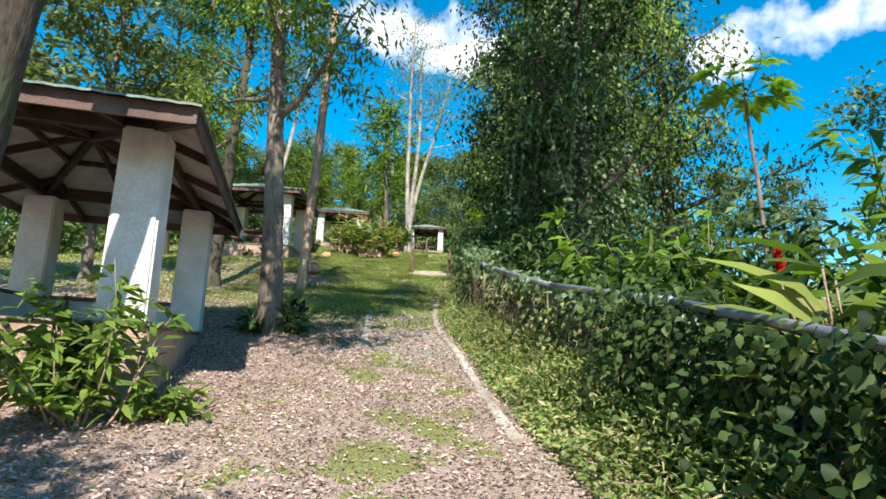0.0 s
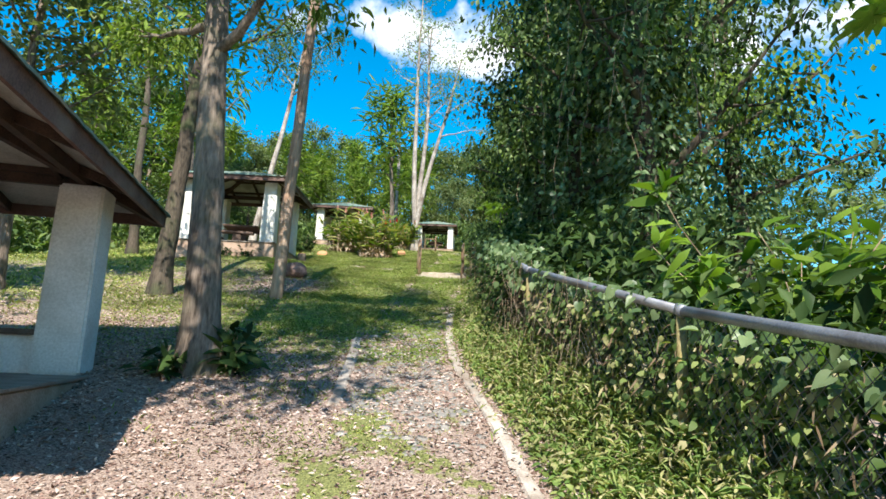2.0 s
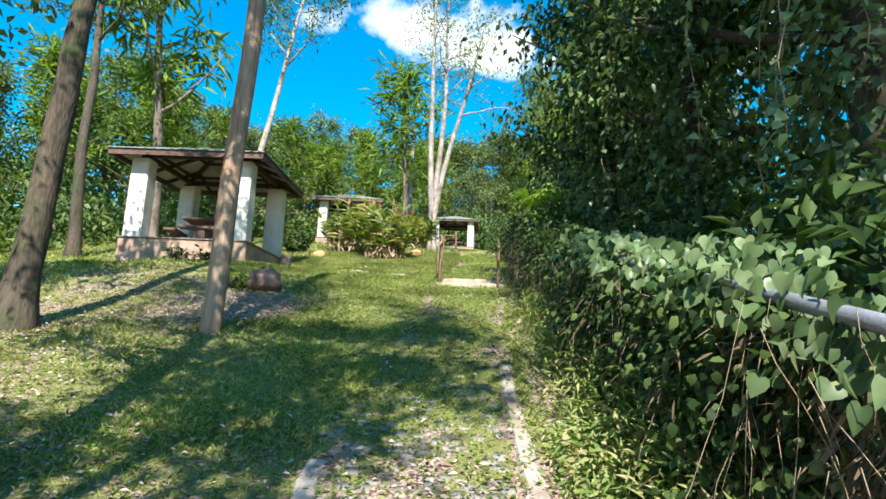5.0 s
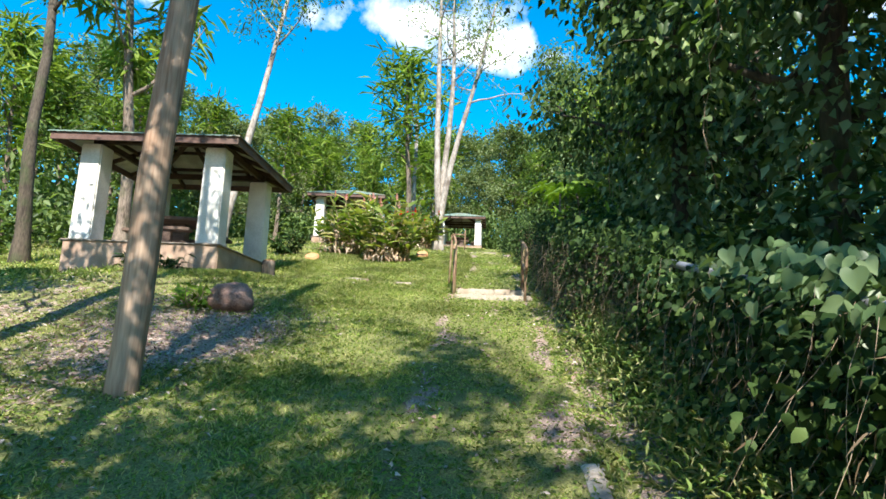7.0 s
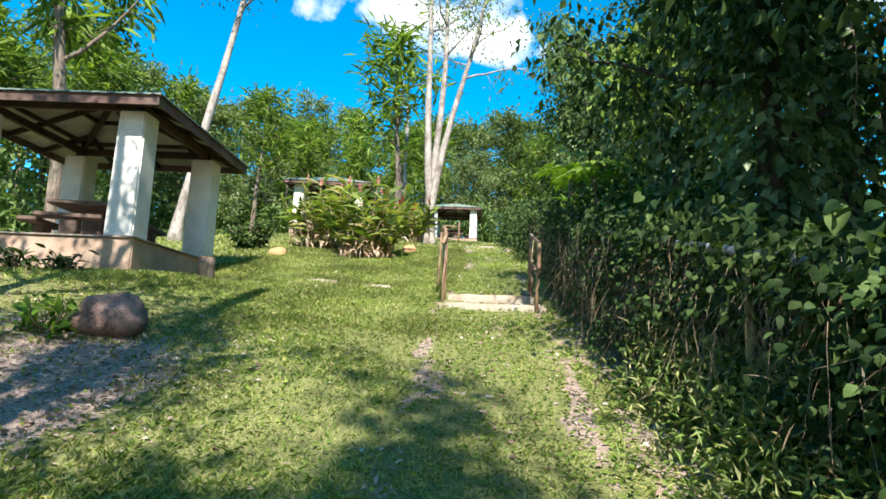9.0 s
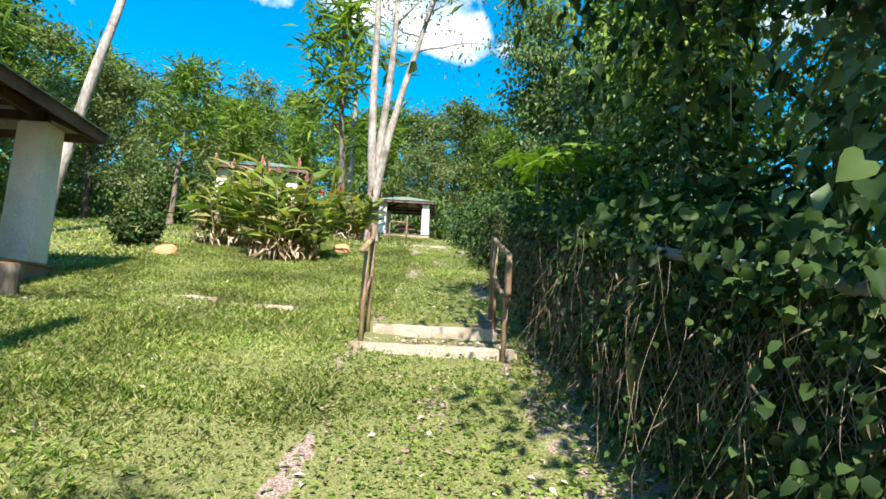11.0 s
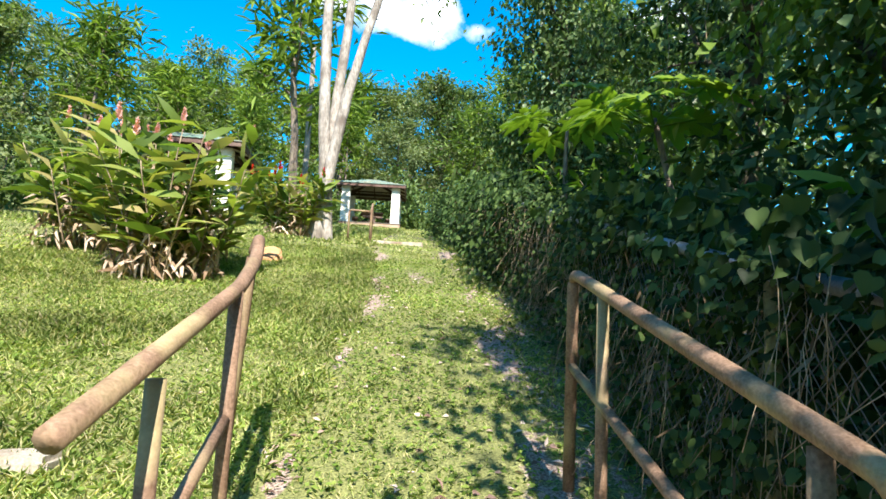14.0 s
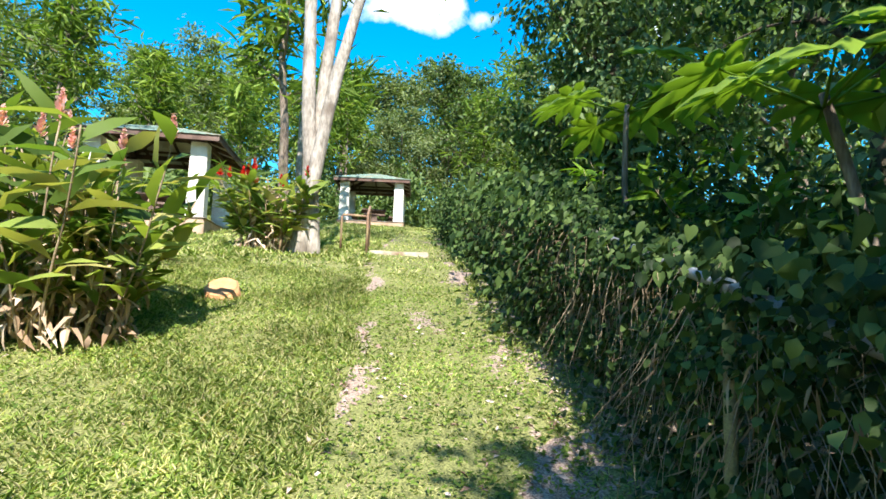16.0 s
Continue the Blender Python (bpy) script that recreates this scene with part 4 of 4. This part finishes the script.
def weeds():
    r = np.random.default_rng(22)
    g = Geo()
    n = 34000
    y = r.uniform(2.5, 19, n)
    x = fence_x(y) - np.abs(r.normal(size=n)) * .26 + .1
    p = np.stack([x, y, height(x, y) + r.uniform(0, .75, n) ** 1.3 * np.clip(1 - (fence_x(y) - x), 0.2, 1)], 1)
    g.leaves(p, r.normal(size=(n, 3)) * .7 + [-.3, -.1, .6], .085, .02, .3, False, r)
    n = 6500
    y = r.uniform(2.5, 13, n)
    x = np.minimum(fence_x(y) - .05, kerb_right(y) + .16 + np.abs(r.normal(size=n)) * .35)
    lump = .5 + .5 * np.sin(y * 4.3 + x * 2) * np.sin(y * 1.7)
    low = Geo()
    low.leaves(np.stack([x, y, height(x, y) + r.uniform(.01, .5, n) * (.25 + .75 * lump) * np.clip((x - kerb_right(y)) * 2.2, .15, 1)], 1), r.normal(size=(n, 3)) * [1, 1, .4] + [-.2, -.2, .1], .075, .032, .3, True, r)
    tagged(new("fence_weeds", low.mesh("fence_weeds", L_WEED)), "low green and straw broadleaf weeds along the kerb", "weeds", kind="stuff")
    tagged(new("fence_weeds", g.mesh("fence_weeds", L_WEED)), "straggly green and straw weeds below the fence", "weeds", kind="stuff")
    g = Geo()
    n = 26000
    y = r.uniform(0, 46, n)
    x = fence_x(y) + .35 + np.abs(r.normal(size=n)) * 1.5
    p = np.stack([x, y, height(x, y) + r.uniform(0, 1, n) * (1.3 + .9 * np.clip(x - fence_x(y), 0, 2.2) * (.55 + .45 * np.sin(y * .9) * np.sin(y * .37 + 1)))], 1)
    g.leaves(p, r.normal(size=(n, 3)) * .6 + [-.4, -.3, -.2], .2, .085, .25, False, r)
    tagged(new("undergrowth", g.mesh("undergrowth", L_VINE)), "dense leafy undergrowth behind the fence", "undergrowth", kind="stuff")

    for n, x0, x1, y0, y1, tall in ((26000, -34, 5, 57.5, 66, 5.0), (15000, -22, -16.5, 12, 60, 4.0), (9000, -20, -12.5, 44, 58, 3.5), (7000, 0, 6, 34, 58, 4.0), (9000, -48, 12, 84, 92, 11.0), (8000, -42, -31, 8, 84, 10.0), (6000, 6, 9.5, 13, 48, 6.0), (5000, 4.5, 9, 23, 50, 6.0)):
        g = Geo()
        x, y = r.uniform(x0, x1, n), r.uniform(y0, y1, n)
        top = tall * (.55 + .45 * np.sin(x * .8 + y * .5) * np.sin(x * .33 - y * .27 + 1))
        p = np.stack([x, y, height(x, y) + r.uniform(0, 1, n) * top], 1)
        g.leaves(p, r.normal(size=(n, 3)) * .7 + [0, -.3, -.2], .36 if tall < 9 else .8, .17 if tall < 9 else .45, .25, False, r)
        tagged(new("forest_undergrowth", g.mesh("forest_undergrowth", L_CANOPY)), "dense leafy undergrowth at the wood's edge", "undergrowth", kind="stuff")


weeds()

# shrubs and gingers
for i, (x, y, s, n, fol) in enumerate([(-3.45, 4.9, (.9, .75, 1.6), 760, L_LIGHT), (-4.1, 5.35, (.7, .6, 1.2), 480, L_VINE), (-2.95, 5.4, (.4, .4, .45), 200, L_LIGHT)]):
    shrub("leafy_shrub", at(x, y), s, "bright leafy shrub beside the pavilion plinth", 100 + i, n, .19, .06, fol, group="shrubs by the pavilion")
for i, (x, y, s, n) in enumerate([(3.6, 4.4, (1.0, 1.0, 3.0), 900), (4.6, 5.8, (1.3, 1.3, 4.4), 1300), (2.6, 6.6, (.9, .9, 2.8), 900), (2.1, 8.6, (.9, .9, 3.1), 1000), (6.0, 7.6, (1.5, 1.5, 5.2), 1400), (3.0, 2.6, (.7, .7, 2.2), 500), (5.6, 4.4, (1.2, 1.2, 3.8), 900), (1.2, 24.6, (.8, .8, 2.6), 800), (1.0, 30.5, (.9, .9, 3.0), 900), (.6, 33, (.9, .9, 3.0), 900)]):
    shrub("broadleaf_shrub", at(x, y), s, "tall light-green broadleaf shrub behind the fence", 120 + i, n, .3, .085, L_BROAD, 18, group="shrubs behind the fence")
shrub("broadleaf_plant", at(-3.45, 10.2), (.28, .28, .6), "big-leaved dark plant at the tree's foot", 131, 80, .32, .1, L_VINE)
shrub("broadleaf_plant", at(-4.1, 9.85), (.3, .3, .35), "dark leafy plant at the tree's foot", 132, 80, .26, .09, L_VINE)
shrub("broadleaf_plant", at(-6.6, 19.3), (.32, .28, .55), "small bright plant beside the boulder", 133, 110, .2, .06, L_BROAD)
shrub("broadleaf_plant", at(-9.3, 21.75), (.35, .3, .4), "small dark plant against the plinth", 134, 120, .2, .06, L_VINE)
shrub("broadleaf_plant", at(-8.5, 21.75), (.35, .3, .4), "small dark plant against the terracotta plinth", 135, 120, .2, .06, L_VINE)
shrub("garden_bush", at(-9.6, 30), (.9, .7, .9), "round dark green bush on the lawn", 136, 900, .16, .07, L_VINE)
ginger(at(-5.95, 29.7), (1.05, .9, 1.95), 42, 9, L_PINK, "ginger clump with pink flower spikes and dry skirts", 140)
ginger(at(-7.9, 31.3), (1.2, 1.0, 2.0), 40, 5, L_PINK, "tall ginger clump with pink flowers", 141)
ginger(at(-6.0, 36.4), (.8, .8, 1.6), 30, 10, L_RED, "ginger clump with bright red flower spikes", 142)
ginger(at(2.02, 3.55), (.1, .1, 1.7), 8, 1, L_RED, "ginger with one red flower behind the fence", 143, 0.6)
lobed_plant(at(.2, 27.3), 2.75, 8, "young papaya with big lobed leaves above the hedge", 150, .55)
lobed_plant(at(-.1, 30.9), 2.9, 7, "young papaya with big lobed leaves above the hedge", 151, .6)
lobed_plant(at(4.9, 10.2), 5.2, 8, "slender papaya tree behind the fence", 152, .48)


def hanging_vine(x, y, z_top, z_low, seed):
    """One thin strand with paired leaves, swinging free below the crowns."""
    r = np.random.default_rng(seed)
    base = at(x, y)
    th = empty("hanging_vine", Matrix.Translation(base), "thin leafy vine strand hanging from the trees", "vine", "hanging vine strands")
    k = 14
    z = np.linspace(z_top, z_low, k)
    st = np.stack([np.cumsum(r.normal(size=k) * .05), np.cumsum(r.normal(size=k) * .05), z], 1)
    g = Geo(); g.tube(st, [.005] * k, 4); child("strand", g.mesh("strand", M_TWIG), th)
    m = int((z_top - z_low) * 16)
    s = np.sort(r.uniform(0, k - 1, m))
    p = np.stack([np.interp(s, range(k), st[:, i]) for i in range(3)], 1)
    g = Geo(); g.leaves(p, r.normal(size=(m, 3)) * [1, 1, .3] + [0, -.3, -.5], .13, .075, .25, True, r)
    child("leaves", g.mesh("leaves", L_CREEPER), th)


for i, (x, y, z1, z0) in enumerate([(.7, 12.2, 5.5, 2.2), (1.0, 12.6, 5.2, 1.9), (1.35, 11.4, 5.0, 2.0), (1.9, 12.0, 6.2, 2.6), (2.4, 11.6, 6, 3), (.35, 13.8, 6.5, 2.4), (3.1, 12.4, 7, 3.4), (.2, 16.5, 5.6, 2.1), (.45, 18.4, 6.2, 2.3), (.1, 20.6, 6, 2.2), (0, 23.0, 5.4, 1.9), (.4, 24.2, 6.4, 2.4), (.3, 27.6, 5.8, 2.4), (.8, 29, 6.4, 2.5), (1.2, 14.0, 7, 2.8), (1.6, 13.1, 7.2, 3.0)]):
    hanging_vine(x, y, z1, z0, 300 + i)


# boulder and stumps
def boulder(base, s, label, seed):
    bm = bmesh.new()
    bmesh.ops.create_icosphere(bm, subdivisions=4, radius=1)
    for v in bm.verts:
        v.co = Vector((v.co.x * s[0], v.co.y * s[1], v.co.z * s[2])) * (1 + .3 * noise.noise(v.co * 1.3 + Vector((seed, 0, 0))) + .06 * noise.noise(v.co * 6))
    ob = part("boulder", bm, M_ROCK, smooth=True)
    ob.location = base
    tagged(ob, label, "rock")


boulder(at(-6.1, 19.6, .16), (.37, .3, .25), "reddish rounded boulder on the bare bank", 3)


def stump(base, r0, tall, label, seed, slant=0.0):
    r = np.random.default_rng(seed)
    th = empty("tree_stump", pose(*base, slant, 0, 0), label, "stump", "cut stumps")
    g = Geo(); z = np.linspace(-.2, tall, 6)
    g.tube(np.stack([0 * z, 0 * z, z], 1), np.linspace(r0 * 1.15, r0, 6), 16, .03, r)
    child("bark", g.mesh("bark", M_ORANGE if slant else M_BARK, True), th)
    bm = bmesh.new(); bmesh.ops.create_cone(bm, cap_ends=True, segments=16, radius1=r0 * .94, radius2=r0 * .9, depth=.02, matrix=Matrix.Translation((0, 0, tall + .01)))
    part("cut_face", bm, M_ORANGE, th, "pale orange cut face")


stump(at(-7.35, 23.7), .14, .36, "grey cut stump on the lawn beside the plinth", 1)
stump(at(-5.06, 31.6), .21, .13, "low orange cut stump in the grass", 2, 38)
stump(at(-8.24, 29.03), .22, .12, "low orange cut stump on the lawn", 3, 30)


# ---- grass and fallen leaves ----
def grass():
    r = np.random.default_rng(31)
    def sow(n, x0, x1, y0, y1, tall, w, name, label):
        x, y = r.uniform(x0, x1, n), r.uniform(y0, y1, n)
        patch = .55 + .45 * np.sin(x * 1.9 + np.sin(y * 1.3) * 1.4) * np.sin(y * 1.6 + x * .7)
        keep = (r.uniform(0, 1, n) < turf(x, y) ** 1.3 * (.45 + .55 * patch)) & (x < fence_x(y) - .1)
        keep &= ~((x > -3.15) & (x < -1.4) & (y > 23) & (y < 24.75))
        x, y, patch = x[keep], y[keep], patch[keep]
        k = len(x)
        p = np.stack([x, y, height(x, y) - .01], 1)
        d = r.normal(size=(k, 3)) * [.5, .5, .15] + [0, 0, .8]
        on_path = (x > kerb_left(y)) & (x < kerb_right(y))
        g = Geo(); g.leaves(p, d, tall * (.6 + .7 * patch) * np.where(on_path, .55, 1), w, .45, False, r)
        tagged(new(name, g.mesh(name, L_GRASS)), label, "grass", kind="stuff")
    sow(210000, -8.5, -.6, 8, 22, .065, .007, "lawn_grass", "short lawn grass beside the path")
    sow(240000, -8.5, -1, 21, 34, .075, .008, "lawn_grass", "sunlit lawn grass below the gingers")
    sow(60000, -14, -1.2, 34, 56, .14, .024, "lawn_grass", "far lawn grass on the hilltop")
    sow(50000, -18, -8.5, 10, 36, .12, .022, "lawn_grass", "rough lawn grass on the upper bank")
    sow(110000, -4, .9, 1.5, 10, .055, .007, "lawn_grass", "thin tufts of grass among fallen leaves")

    # small broad-leaved weeds among the grass, thickest on the worn path
    n = 75000
    x, y = r.uniform(-6.5, -.9, n), r.uniform(11, 33, n)
    path = (x > kerb_left(y)) & (x < kerb_right(y) + .5)
    patch = .5 + .5 * np.sin(x * 3.1 + 2 * np.sin(y * 1.9)) * np.sin(y * 2.7 - x)
    keep = (r.uniform(0, 1, n) < np.where(path, .9, .4) * (.25 + .75 * patch)) & (x < fence_x(y)) & ~((x > -3.15) & (x < -1.4) & (y > 23) & (y < 24.75))
    x, y = x[keep], y[keep]
    k = len(x)
    g = Geo(); g.leaves(np.stack([x, y, height(x, y) + r.uniform(.005, .05, k)], 1), r.normal(size=(k, 3)) * [1, 1, .3] + [0, 0, .25], .042, .026, .2, False, r)
    tagged(new("ground_cover", g.mesh("ground_cover", L_LIGHT)), "small broad-leaved weeds among grass on the path", "weeds", kind="stuff")


grass()


def litter():
    r = np.random.default_rng(32)
    def drop(n, x0, x1, y0, y1, size, name, label, fade=True):
        x, y = r.uniform(x0, x1, n), r.uniform(y0, y1, n)
        keep = (r.uniform(0, 1, n) < np.clip(1.05 - turf(x, y), .04, 1) ** 1.2) & (x < fence_x(y) + .1) if fade else np.ones(n, bool)
        x, y = x[keep], y[keep]
        k = len(x)
        p = np.stack([x, y, height(x, y) + r.uniform(.004, .03, k)], 1)
        g = Geo(); g.leaves(p, r.normal(size=(k, 3)) * [1, 1, .18] + [0, 0, .08], size, size * .42, .2, False, r)
        tagged(new(name, g.mesh(name, L_LITTER)), label, "fallen leaves", kind="stuff")
    drop(60000, -6.5, 1.6, 1.5, 12.5, .05, "leaf_litter", "dry pinkish-brown fallen leaves on the ground")
    drop(15000, -9, -.3, 12, 31, .07, "leaf_litter", "scattered fallen leaves on path and lawn")
    drop(14000, -10, -4, 11, 22, .055, "leaf_litter", "fallen leaves on the bare bank")
    x, y = r.uniform(-3.05, -1.5, 420), r.uniform(23.45, 23.94, 420)
    g = Geo(); x = x + .25 * np.sin(y * 40) ; x = np.clip(x, -3.08, -1.47); g.leaves(np.stack([x, y, 4.675 + r.uniform(0, .03, 420)], 1), r.normal(size=(420, 3)) * [1, 1, .15], .042, .02, .2, True, r)
    tagged(new("leaf_litter", g.mesh("leaf_litter", L_LITTER)), "fallen leaves gathered on the concrete step", "fallen leaves", kind="stuff")


litter()


# ---- honeycomb pavers of the path ----
def pavers():
    th = empty("honeycomb_paving", Matrix(), "worn grey honeycomb concrete pavers between the kerbs", "pavement", kind="structure")
    bm = bmesh.new()
    bmesh.ops.create_cone(bm, cap_ends=True, segments=6, radius1=.064, radius2=.054, depth=.05, matrix=Matrix.Rotation(math.pi / 6, 4, "Z"))
    me = bpy.data.meshes.new("paver"); bm.to_mesh(me); bm.free(); me.materials.append(M_PAVER)
    count, rest, r = 0, Geo(), random.Random(8)
    hexv = np.array([v.co[:] for v in me.vertices]); me.calc_loop_triangles()
    hext = np.array([t.vertices[:] for t in me.loop_triangles])
    for j in range(62):
        y = 8.3 + j * .1
        for i in range(40):
            x = -3 + i * .115 + (j % 2) * .0575
            if not (float(kerb_left(y)) + .13 < x < float(kerb_right(y)) - .13) or r.random() < .15 + .5 * max(0, (y - 11.4) / 2.5) + .7 * max(0, 9.3 - y):
                continue
            z = float(height(x, y)) - .02 + r.uniform(-.006, .006)
            if 9.2 < y < 11.6 and count < 290:
                ob = child("paver", me, th)
                ob.location = (x, y, z); count += 1
                ob.rotation_euler = (.19 + r.uniform(-.04, .04), r.uniform(-.04, .04), 0)
            else:
                v = hexv.copy(); v[:, 2] += v[:, 1] * .19
                rest.add(v + [x, y, z], hext)
    tagged(child("paver_bed", rest.mesh("paver_bed", M_PAVER), th), "worn honeycomb pavers under leaves", kind="stuff")


pavers()
